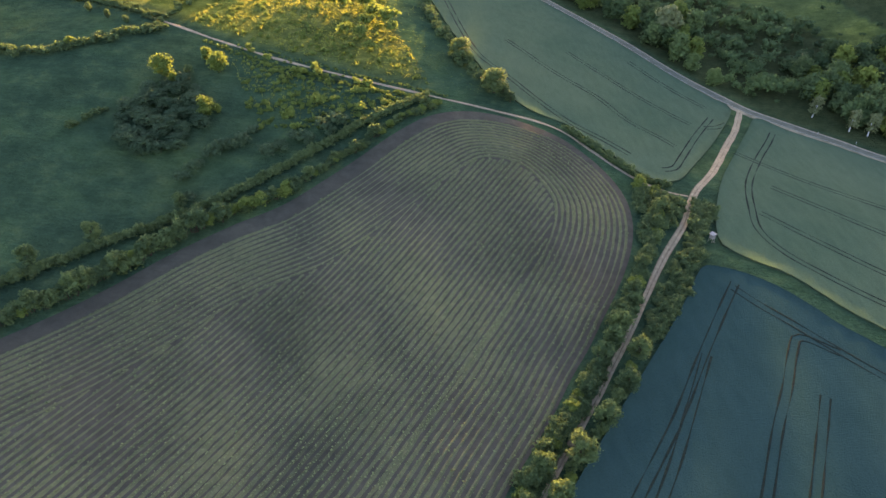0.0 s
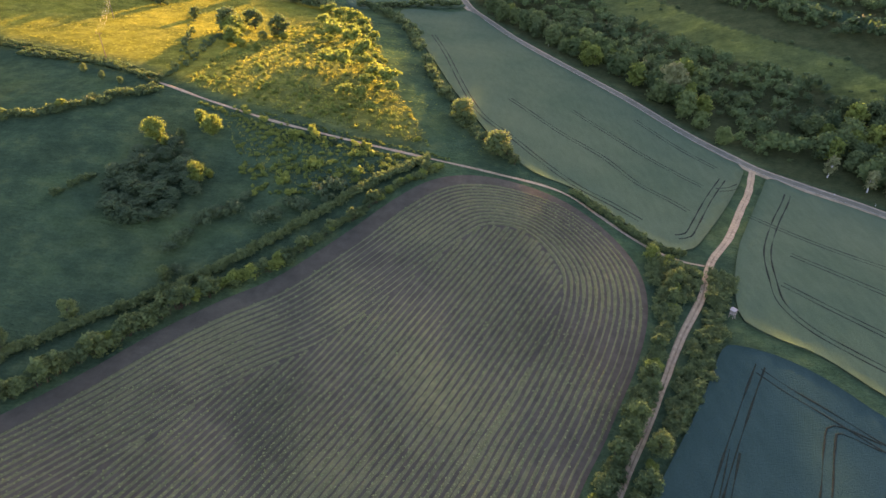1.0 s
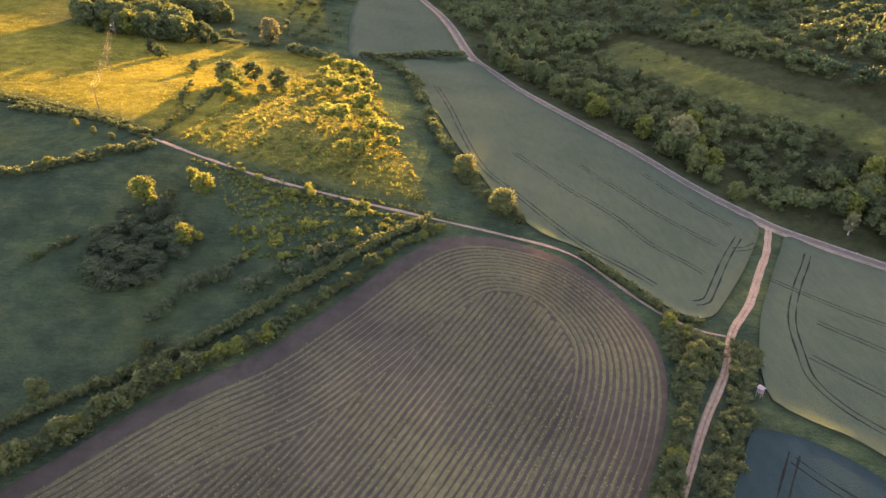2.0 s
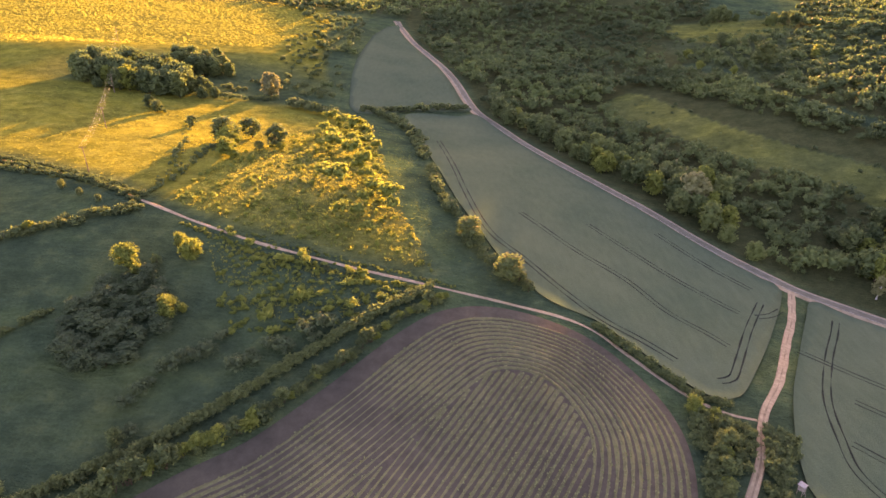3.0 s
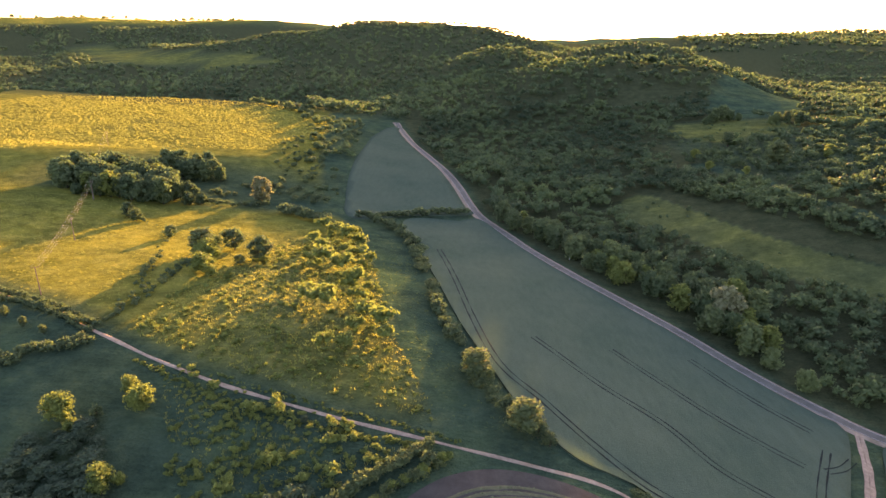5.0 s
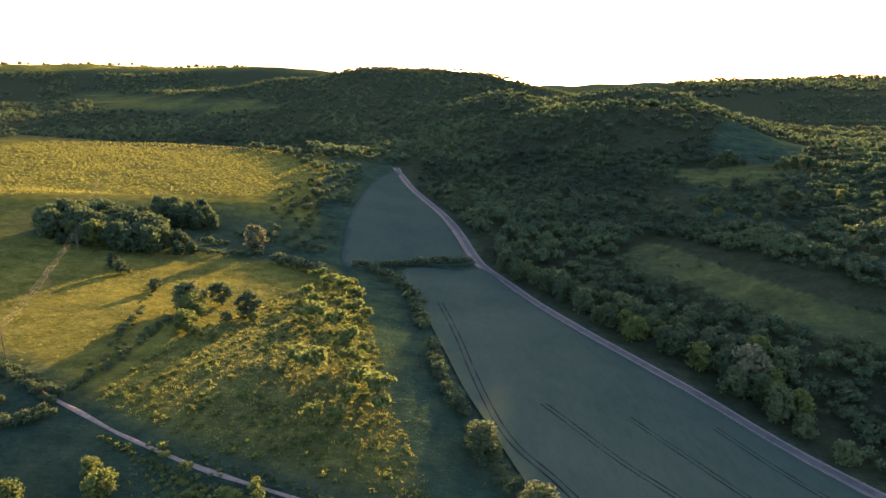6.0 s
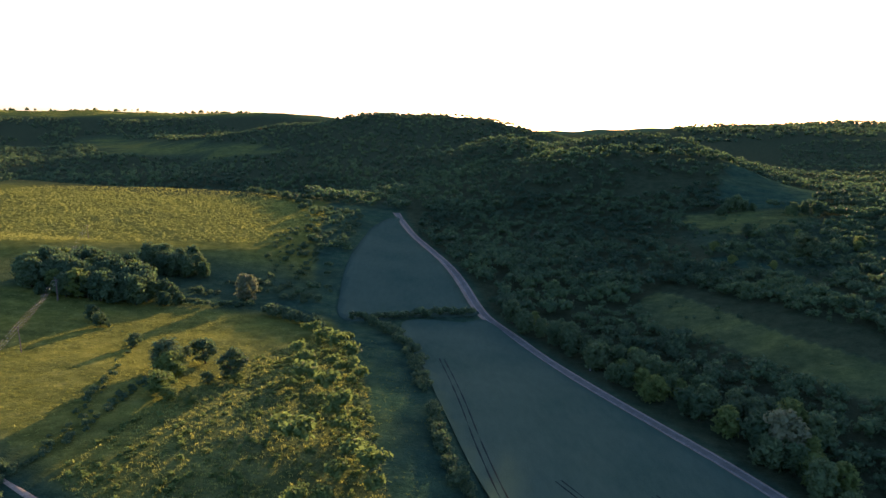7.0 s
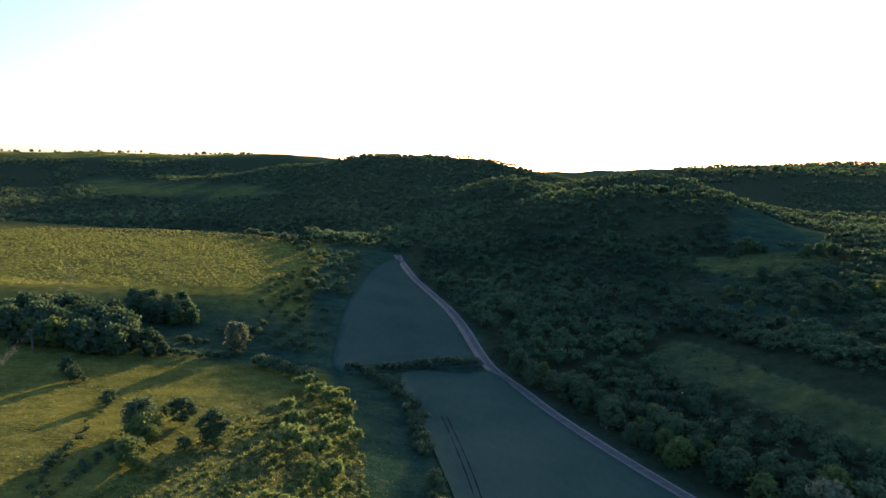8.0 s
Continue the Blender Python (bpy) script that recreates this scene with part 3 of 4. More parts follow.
# ---- maize field: single rows, those of the headland following its edge ----
def maize_row(line, seed):
    rng = np.random.default_rng(seed)
    run = np.r_[0, np.cumsum(np.hypot(*np.diff(line, axis=0).T))]
    s = np.arange(0, run[-1], 0.42)
    n = len(s)
    side = sideways(line)
    x = np.interp(s, run, line[:, 0])
    y = np.interp(s, run, line[:, 1])
    off = rng.normal(size=n) * 0.18
    x += np.interp(s, run, side[:, 0]) * off + rng.normal(size=n) * 0.1
    y += np.interp(s, run, side[:, 1]) * off + rng.normal(size=n) * 0.1
    keep = noise_value(x, y) > rng.uniform(-0.55, 0.0, n)
    x, y = x[keep], y[keep]
    where = np.stack([x, y, land(x, y) + rng.uniform(0.16, 0.36, len(x))], 1)
    return leaves(rng, where, np.tile((0, 0, 1.0), (len(x), 1)), 0.26)


def noise_value(x, y):
    """Slow waves that thin the crop in patches."""
    return 0.5 * np.sin(x / 17 + 1.3 * np.sin(y / 23)) * np.sin(y / 19 - x / 41) + 0.25 * np.sin(x / 5.3 + y / 7.1)


def lay_row(line, seed):
    """One row: a low uneven ridge of close-set plants, with single leaves standing out of it."""
    rng = np.random.default_rng(seed)
    side = sideways(line)
    n = len(line)
    thin = np.clip(0.75 + 0.6 * noise_value(line[:, 0], line[:, 1]), 0.25, 1.15)
    verts = []
    for off, up in ((-0.5, 0.02), (-0.26, 0.13), (0.0, 0.2), (0.26, 0.13), (0.5, 0.02)):
        q = line + side * (off * thin * (1 + 0.13 * rng.normal(size=n)))[:, None]
        verts.append(np.column_stack([q, land(q[:, 0], q[:, 1]) + 0.06 + up * thin * rng.uniform(0.6, 1.3, n)]))
    v = np.stack(verts, 1).reshape(-1, 3)
    i = (np.arange(n - 1)[:, None] * 5 + np.arange(4)[None, :]).ravel()
    ridge = mesh_from("crop_row", v, np.stack([i, i + 1, i + 6, i + 5], 1), ROWTOP, True)
    ob = part_of("crop_row", ridge, maize)
    part_of("leaves", tri_mesh("leaves", *maize_row(line, seed), MAIZE), ob)
    tagged(ob.children[0], "", "", "", "stuff")


ROW_GAP, HEAD_ROWS = 1.52, 13
maize = tagged(new("maize_field"), "young maize in pale green curved rows on bare soil", "crop field")
edge_in = sideways(MAIZE_EDGE)
# the strip of bare soil is wider along the double hedge
bare = 2.0 + 3.6 * np.interp(np.arange(len(MAIZE_EDGE)) / len(MAIZE_EDGE), (0, 0.12, 0.3, 0.46, 0.54, 0.66, 1), (0.3, 0.7, 1, 0.9, 0.2, -0.25, -0.3))
for k in range(HEAD_ROWS):
    line = MAIZE_EDGE + edge_in * (bare + k * ROW_GAP)[:, None]
    lay_row(line, 100 + k)
inner = MAIZE_EDGE + edge_in * (bare + (HEAD_ROWS - 0.65) * ROW_GAP)[:, None]
way = np.array((0.515, 0.857))
across = np.array((way[1], -way[0]))
for k in range(-105, 95):
    s = np.arange(-140, 260, 1.5)
    line = np.array((0, 60)) + across * k * ROW_GAP + way * s[:, None]
    ok = np.flatnonzero(inside(inner, line[:, 0], line[:, 1]) & (line[:, 1] > -20))
    if len(ok) > 5:
        lay_row(line[ok[0]:ok[-1] + 1], 300 + k)

# ---- wheel tracks pressed into the cereal ----
WHEEL_LINES = [
    ("wheat_field", [(57, 170), (50, 177), (41, 185), (32, 197), (23, 211), (13, 227), (6, 258), (1, 294), (-6, 340)]),
    ("wheat_field", [(75, 181), (71, 186), (62, 195), (54, 211), (40, 227), (25, 248)]),
    ("wheat_field", [(87, 202), (81, 208), (70, 220), (59, 236), (50, 250)]),
    ("wheat_field", [(98, 219), (87, 234), (76, 252)]),
    ("wheat_field", [(97, 210), (86, 193), (75, 174), (70, 166), (66, 164)]),
    ("wheat_field", [(92, 201), (97, 203), (102, 207)]),
    ("wheat_field.002", [(118, 204), (113, 196), (103, 181), (92, 162), (87, 147), (85, 137), (88, 128), (95, 120), (107, 108), (125, 92)]),
    ("wheat_field.002", [(99, 162), (110, 153), (123, 140), (140, 122)]),
    ("wheat_field.002", [(89, 146), (96, 139), (104, 131), (113, 121), (130, 104)]),
    ("wheat_field.002", [(96, 184), (108, 174), (126, 160), (150, 140)]),
    ("wheat_field.003", [(70, 114.5), (63, 104), (54, 90), (46, 77), (39, 67), (32, 57), (20, 38)]),
    ("wheat_field.003", [(56, 92), (49, 79), (43, 68), (37, 58)]),
    ("wheat_field.003", [(69, 113), (73, 108), (79, 102), (86, 94.5), (94, 86), (105, 74)]),
    ("wheat_field.003", [(86, 94), (79, 98), (75.5, 94), (70, 84), (64, 74), (57, 61), (48, 45)]),
    ("wheat_field.003", [(77, 82), (71, 71), (65, 60), (58, 48)]),
]
for k, (owner, pts) in enumerate(WHEEL_LINES):
    line = curve_through(pts, 1.5)
    side = sideways(line)
    for off in (-0.95, 0.95):
        run = np.arange(len(line)) * 0.35 + 3.1 * k + off
        worn = np.clip(0.95 + 0.45 * np.sin(run) * np.sin(0.37 * run + 1) + 0.35 * np.sin(2.3 * run), 0.12, 1.35)
        ob = ribbon("wheel_track", line + side * off, [(-0.19, 0.58), (-0.09, 0.62), (0.09, 0.62), (0.19, 0.58)], WHEEL, 0, k, worn)
        ob.parent = bpy.data.objects[owner]

# ---- hedges, shrubs and trees near the fields ----
SHRUBS = Nursery([make_shrub("shrub", 11, 2.6, 1.7, LEAF, label="rounded green hedge shrub beside the field"),
                  make_shrub("shrub", 12, 3.2, 1.9, LEAF, label="rounded green hedge shrub beside the field"),
                  make_shrub("shrub", 13, 2.1, 1.8, LEAF, label="rounded green hedge shrub beside the field"),
                  make_shrub("shrub", 14, 3.6, 1.6, LEAF, label="tall green hedge shrub beside the field"),
                  make_shrub("shrub", 15, 2.4, 1.5, LEAF_OLIVE, label="yellow-green shrub on the grassy slope")], 5)
TREES = Nursery([make_tree("tree", 21, 6.5, 2.7, LEAF, label="small leafy tree with a round green crown"),
                 make_tree("tree", 22, 7.5, 2.5, LEAF, label="small leafy tree with a round green crown"),
                 make_tree("tree", 23, 6.0, 3.0, LEAF_OLIVE, label="low spreading tree with yellow-green leaves"),
                 make_tree("tree", 24, 8.5, 3.2, LEAF, label="broad leafy tree with an uneven green crown"),
                 make_tree("tree", 25, 6.5, 3.0, LEAF_DUSK, label="dusky grey-green tree of the clump"),
                 make_tree("tree", 26, 5.6, 2.8, LEAF_DUSK, label="dusky grey-green tree of the clump")], 6)
WOODS = Nursery([make_tree("wood_tree", 31, 11, 5.0, LEAF_WOOD, 0.26, 0.66, 30, 0.16, "broad dark green tree of the wood"),
                 make_tree("wood_tree", 32, 12.5, 4.8, LEAF_WOOD, 0.26, 0.66, 32, 0.16, "tall dark green tree of the wood"),
                 make_tree("wood_tree", 33, 9.5, 5.2, LEAF_WOOD, 0.26, 0.66, 28, 0.14, "broad dark green tree of the wood"),
                 make_tree("wood_tree", 34, 10, 4.4, LEAF_OLIVE, 0.26, 0.66, 28, 0.16, "olive green tree of the wood")], 7)
BIRCH = make_soil("birch_bark", (0.42, 0.40, 0.36), (0.72, 0.70, 0.65), 3.0)
BUSH_SHAPES = [tuft_template(50 + k, 2.7, 1.9, 160, 0.31, 7) for k in range(6)]
OUTER = Thicket(BUSH_SHAPES, 4)
DUSKY = Thicket(BUSH_SHAPES, 5)
SLOPE, SCRUB, HEDGE = Thicket(BUSH_SHAPES, 1), Thicket([tuft_template(56 + k, 3.7, 1.55, 200, 0.28, 7) for k in range(6)], 2), Thicket(BUSH_SHAPES, 3)
luck = random.Random(9)

# hedges along both sides of the farm track
for p in along([(60, 152), (56, 134), (50, 122), (42.5, 107), (37.5, 98), (32.5, 89), (27.5, 81), (22.5, 74), (17, 65), (9, 51), (-8, 20)], 1.6, 1, 0.5):
    SHRUBS.plant(*p, luck.uniform(0.85, 1.3), "hedge along the track")
for p in scatter([(70.5, 149), (76, 146), (71, 136), (65, 124), (58, 112.5), (51, 101.5), (45, 93), (42.6, 94.5), (48.6, 106), (56, 119), (65, 134), (68, 142)], 1.8, 2):
    HEDGE.plant(*p, luck.uniform(0.6, 1.0))
for p in along([(39, 88), (33, 78.5), (27.5, 70.5), (21, 61), (8, 40)], 1.7, 3, 0.45):
    SHRUBS.plant(*p, luck.uniform(0.6, 0.95), "hedge along the track")
for x, y, s in ((40.9, 91.1, 0.95), (36.7, 83, 1.0), (31.1, 74.9, 1.05), (25.1, 66.7, 1.2), (19.8, 58.8, 0.95), (11, 45, 1.0)):
    TREES.plant(x, y, s, "trees along the track", luck.choice((0, 1, 3)))
for x, y, s in ((38.5, 98, 1.0), (36.5, 94.5, 0.9), (18, 64.5, 0.9), (44, 109, 0.8)):
    TREES.plant(x, y, s, "trees along the track", 0)
for p in along([(45, 107.5), (38.8, 97.5), (33.4, 88.5), (29, 80.8), (24.4, 73.5), (19.6, 66), (12, 53)], 1.3, 80, 0.35):
    HEDGE.plant(*p, luck.uniform(0.5, 0.85))
# thicket at the fork
for p in scatter([(54, 152), (62, 151), (68, 148), (66, 141), (57, 131), (50, 124), (52, 136)], 2.3, 4):
    HEDGE.plant(*p, luck.uniform(0.7, 1.1))
TREES.plant(55, 151.5, 0.75, "thicket at the fork", 2)
TREES.plant(56, 139, 0.6, "thicket at the fork", 0)
for p in along([(38, 181.5), (45, 172.5), (52, 163.5), (58, 157.5), (66, 155)], 1.2, 5, 0.5):
    HEDGE.plant(*p, luck.uniform(0.55, 0.95))

# the double hedge along the upper edge of the maize
for p in along([(-0.5, 185.5), (-8, 179.5), (-17, 170.5), (-27, 158.5), (-35, 149.5), (-44, 140.5), (-56, 132.5), (-67, 122.5), (-77, 110.5), (-92, 94), (-112, 72)], 1.7, 6, 0.4):
    SHRUBS.plant(*p, luck.uniform(0.75, 1.0) * (1.0 if p[0] > -40 else 1.55), "double hedge above the maize")
for p in along([(-5, 189), (-13, 181.5), (-24, 171.5), (-32, 163), (-41, 154), (-50, 146), (-59, 138.5), (-69, 131), (-81, 120.5), (-94, 108), (-112, 90)], 0.95, 7, 0.3):
    OUTER.plant(*p, luck.uniform(0.8, 1.0))
for x, y, s in ((-68, 136, 0.8), (-84, 122, 0.9), (-94, 112, 0.95), (-62, 131, 0.8)):
    TREES.plant(x, y, s, "double hedge above the maize", 0)

# shrubs in rows on the slope below the path
for row, gap in (([(-56, 165), (-50, 170.5), (-40, 178), (-32, 184), (-25, 188)], 2.0), ([(-44, 165), (-36, 172), (-27, 179.5), (-17, 186)], 2.6),
                 ([(-70, 209), (-58, 202.5), (-45, 197.5), (-33, 193.5), (-18, 190)], 2.7)):
    for p in along(row, gap * 0.85, len(row) + int(gap * 7), 1.1):
        if luck.random() < 0.72:
            SLOPE.plant(*p, luck.choice((0.35, 0.5, 0.7, 0.95)) * luck.uniform(0.85, 1.15))
for p in scatter([(-68, 203), (-50, 196), (-30, 190), (-38, 181), (-55, 168)], 4.2, 8):
    SLOPE.plant(*p, luck.uniform(0.3, 0.6))
for x, y, s in ((-64, 156, 1.1), (-61, 159, 1.0), (-58, 161, 1.15), (-68, 150, 0.9), (-70, 146, 0.8), (-49, 158, 1.1), (-46, 159, 0.9), (-42, 163, 1.1), (-39, 164, 0.9), (-55, 166, 0.8), (-35, 168, 1.2), (-31, 171, 1.2), (-66, 139, 0.7)):
    DUSKY.plant(x, y, s * 1.35)
    DUSKY.plant(x + luck.uniform(-2, 2), y + luck.uniform(-2, 2), s * 0.9)

# clump of trees on the green slope
for p in scatter([(-94, 168), (-91, 157), (-83, 153), (-74, 156), (-69, 165), (-70, 173), (-78, 187), (-88, 185), (-91, 176)], 3.3, 10, 0.6):
    TREES.plant(*p, luck.choice((0.65, 0.85, 1.0, 1.15)), "clump of trees on the slope", luck.choice((4, 5)), 0.7)
# the sunlit trees: the sun's yellow is put into their olive leaf colour
for x, y, s, k in ((-86.6, 188.5, 1.6, 2), (-76, 199, 1.0, 2), (-71, 193.5, 1.4, 2), (-69.5, 171.5, 1.4, 2), (-70.5, 174, 1.0, 2), (-83, 186, 0.75, 2), (-79.5, 190, 0.6, 0), (-67, 174, 0.6, 2)):
    TREES.plant(x, y, s, "clump of trees on the slope", k)

# hedges and small trees up the left slope
for pts, gap, w, s0 in (([(-160, 249), (-136, 243), (-122, 239), (-106, 229), (-98, 229)], 1.7, 0.5, 0.5), ([(-99, 229), (-97, 240), (-95, 255), (-94, 272), (-92, 286)], 1.8, 1.3, 0.4),
                        ([(-170, 192), (-129, 199), (-118, 204), (-104, 214), (-95, 218)], 1.8, 1.0, 0.8),
                        ([(-106.5, 162), (-102, 166), (-98, 172)], 1.4, 0.4, 0.5)):
    for p in along(pts, gap, int(gap * 31), w):
        HEDGE.plant(*p, luck.uniform(s0, s0 + 0.35))
for side, seed in ((1.6, 55), (-1.7, 56)):
    for p in along([(-188, 267 + side), (-150, 252 + side), (-115, 236 + side), (-104, 228.5 + side), (-98, 225 + side)], 1.3, seed, 0.35):
        HEDGE.plant(*p, luck.uniform(0.4, 0.75))
TREES.plant(-121, 203, 0.75, "hedges on the left slope", 2)
for x, y, s in ((-118, 226, 0.5), (-110, 222, 0.45), (-127, 232, 0.55)):
    TREES.plant(x, y, s, "hedges on the left slope", 0)

# a thin broken row of bushes down the dry meadow
for p in along([(-152, 350), (-138, 341), (-126, 331), (-119, 321), (-114, 307), (-110, 291), (-104, 271), (-100, 250), (-97, 236)], 2.2, 79, 0.9):
    if luck.random() < 0.62:
        HEDGE.plant(*p, luck.choice((0.25, 0.35, 0.5, 0.8)))
# trees in the dry meadow
for x, y, s, k in ((-94, 290, 1.45, 2), (-91, 286, 1.1, 2), (-88.5, 304, 1.25, 0), (-75, 291, 1.0, 3), (-89, 272, 1.3, 2), (-120, 318, 0.75, 0), (-145, 341, 0.85, 0), (-151, 347, 0.8, 1), (-80, 284, 0.55, 0), (-78, 266, 0.5, 2), (-98, 312, 0.5, 0), (-97, 294, 0.9, 3), (-85, 268, 0.7, 2), (-72, 287, 0.6, 2)):
    TREES.plant(x + 3.2, y, s * 1.55, "trees in the dry meadow", k, 0.74)
# scrub that spreads over the meadow, thickest beside the green strip
SCRUB_EDGE = [(-90, 226), (-86, 262), (-74, 305), (-62, 348), (-46, 352), (-30, 296), (-19, 240), (-11, 216), (-3, 197), (-15, 200), (-32, 203), (-50, 208), (-68, 214), (-82, 221)]
for p in scatter([(-56, 352), (-44, 350), (-29, 294), (-19, 240), (-10, 213), (-24, 214), (-38, 250), (-58, 300), (-62, 330)], 6.6, 12, 0.9):
    if luck.random() < 0.7:
        SCRUB.plant(*p, luck.choice((0.75, 1.0, 1.2, 1.45, 1.75)) * luck.uniform(0.85, 1.1))
for x, y, s in ((-60, 352, 1.1), (-52, 338, 1.25), (-45, 327, 1.4), (-39, 324, 1.1), (-45, 281, 1.3), (-38.5, 275, 1.2), (-42, 245, 1.2), (-38, 240, 1.35), (-33, 263, 1.15), (-20.5, 234, 1.2),
                   (-25.5, 239, 1.05), (-34, 220, 0.9), (-29, 221, 0.75), (-27, 229, 1.0), (-25, 212, 0.7), (-50, 300, 1.0), (-56, 316, 0.9), (-30, 252, 0.9), (-36, 300, 1.1), (-19, 226, 0.8)):
    SCRUB.plant(x, y, s * 2.1)
scrub_small = [tuft_template(60 + k, 0.9, 1.0, 34, 0.25, 2) for k in range(5)]
pl = scatter(SCRUB_EDGE, 1.7, 13, 1.0)
rs = np.random.default_rng(14)
pl = pl[(rs.uniform(size=len(pl)) < 0.26 + 0.3 * (noise_value(pl[:, 0] * 1.7, pl[:, 1] * 1.7) > -0.05))]
stuff_of_plants("low_scrub", pl, rs.choice((0.35, 0.5, 0.7, 1.15), len(pl)) * rs.uniform(0.85, 1.15, len(pl)), 15, LEAF_OLIVE, "low yellow-green scrub spread over the dry meadow", "scrub", scrub_small)

# lit verge of rough grass and low bushes below the path, a darker one above it, and two small trees beside it
for pts, gap, wander, lo, hi, seed in (([(-80, 211), (-67, 204.5), (-56, 199.5), (-45, 196), (-32, 192), (-22, 190), (-8, 188.6)], 0.6, 0.55, 0.4, 1.0, 72), ([(-66, 201), (-52, 196), (-42, 192)], 1.0, 1.1, 0.5, 1.2, 73),
                                       ([(-60, 207.5), (-45, 202.5), (-28, 197.5), (-10, 194), (2, 191)], 0.9, 0.6, 0.35, 0.8, 74)):
    q = along(pts, gap, seed, wander)
    stuff_of_plants("path_verge", q, rs.uniform(lo, hi, len(q)), seed, LEAF_OLIVE, "rough yellow-green verge with low bushes beside the path", "verge", scrub_small)
TREES.plant(-34, 192.6, 0.38, "small trees beside the path", 4)
TREES.plant(-25, 192.2, 0.42, "small trees beside the path", 2, 1.2)

# low shrubs all over the slope below the path
pl = scatter([(-64, 190), (-54, 199), (-34, 193), (-8, 188.5), (-16, 178), (-30, 171), (-44, 166), (-56, 171)], 1.9, 43, 1.0)
pl = pl[(rs.uniform(size=len(pl)) < 0.3 + 0.45 * (noise_value(pl[:, 0] * 2.3, pl[:, 1] * 2.3) > 0))]
stuff_of_plants("slope_scrub", pl, rs.uniform(0.5, 1.35, len(pl)), 44, LEAF_OLIVE, "low yellow-green scrub on the slope below the path", "scrub", scrub_small)


# standing grass of the two hay meadows
def grass_template(seed, height, spread, blades):
    rng = np.random.default_rng(seed)
    pieces = []
    for k in range(blades):
        a, b = rng.uniform(0, 6.28), rng.uniform(0, 6.28)
        foot = spread * math.sqrt(rng.uniform(0, 1)) * np.array((math.cos(a), math.sin(a), 0))
        w = 0.16 * height * np.array((math.cos(b), math.sin(b), 0))
        tip = foot + np.array((0.25 * rng.normal() * height, 0.25 * rng.normal() * height, height * rng.uniform(0.6, 1.1)))
        v = np.array([foot - w, foot + w, tip + 0.6 * w, tip - 0.6 * w])
        pieces.append((v, np.array([[0, 1, 2], [0, 2, 3]])))
    return joined(pieces)


hay = [grass_template(45 + k, 0.7, 0.8, 6) for k in range(6)]
tall_hay = scatter(SCRUB_EDGE, 1.25, 75, 1.0)
tall_hay = tall_hay[rs.uniform(size=len(tall_hay)) < 0.62 + 0.5 * noise_value(tall_hay[:, 0] * 2, tall_hay[:, 1] * 2)]
stuff_of_plants("rough_grass", tall_hay, rs.uniform(0.45, 1.0, len(tall_hay)), 76, HAY, "tall dry yellow grass between the scrub bushes", "grass", hay)
slope_hay = scatter([(-72, 205), (-54, 197.5), (-34, 191), (-12, 186.5), (-16, 178), (-30, 174), (-44, 172), (-58, 180), (-66, 192)], 1.3, 77, 1.0)
slope_hay = slope_hay[rs.uniform(size=len(slope_hay)) < 0.55 + 0.6 * noise_value(slope_hay[:, 0] * 2.5, slope_hay[:, 1] * 2.5)]
stuff_of_plants("slope_grass", slope_hay, rs.uniform(0.4, 0.9, len(slope_hay)), 78, HAY, "tall dry grass on the slope below the path", "grass", hay)
pl = np.vstack([scatter([(-345, 470), (-260, 440), (-225, 470), (-170, 490), (-120, 500), (-100, 560), (-104, 640), (-140, 700), (-200, 740), (-300, 760), (-400, 720), (-420, 600)], 2.1, 47, 1.0),
                scatter([(-215, 285), (-150, 258), (-100, 236), (-88, 262), (-72, 320), (-64, 358), (-110, 382), (-150, 370), (-205, 378)], 1.6, 48, 1.0)])
clumpy = np.sin(pl[:, 0] * 0.8 + 2 * np.sin(pl[:, 1] * 0.21)) * np.sin(pl[:, 1] * 0.5 + 2 * np.sin(pl[:, 0] * 0.17))
pl = pl[rs.uniform(size=len(pl)) < 0.42 + 0.45 * (clumpy > 0.05) + 0.3 * noise_value(pl[:, 0] * 1.3, pl[:, 1] * 1.3)]
stuff_of_plants("hay_grass", pl, rs.uniform(0.3, 0.75, len(pl)) * np.where(pl[:, 1] > 430, 1.9, 1.0), 49, HAY, "standing yellow-green hay grass of the meadows", "grass", hay)

green_strip = scatter([(-2, 196), (-14, 218), (-19, 240), (-30, 296), (-44, 348), (-36, 362), (-20, 336), (-14, 300), (-8, 262), (0, 226), (10, 204), (14, 196)], 1.5, 81, 1.0)
green_strip = green_strip[rs.uniform(size=len(green_strip)) < 0.5 + 0.6 * noise_value(green_strip[:, 0] * 1.5, green_strip[:, 1] * 1.5)]
stuff_of_plants("green_grass", green_strip, rs.uniform(0.25, 0.6, len(green_strip)), 82, LEAF_OLIVE, "lush green grass of the strip beside the cereal", "grass", hay)

# the wood in the hollow behind the meadow, its pale outlier and low hedge
for p in scatter([(-203, 390), (-193, 379), (-176, 372), (-160, 370), (-146, 374), (-138, 384), (-146, 398), (-162, 412), (-178, 424), (-196, 422), (-206, 406)], 6.2, 16):
    WOODS.plant(*p, luck.uniform(0.95, 1.3), "wood in the hollow", luck.choice((0, 2, 3, 0, 2)))
for p in scatter([(-176, 440), (-166, 433), (-148, 430), (-134, 432), (-136, 442), (-150, 452), (-166, 452)], 6.0, 66):
    WOODS.plant(*p, luck.uniform(0.75, 1.0), "wood in the hollow", luck.choice((1, 1, 0)))
for x, y, s in ((-129, 385, 0.55), (-134, 381, 0.6), (-137, 390, 0.85), (-186, 374, 0.5)):
    WOODS.plant(x, y, s, "wood in the hollow", 2)
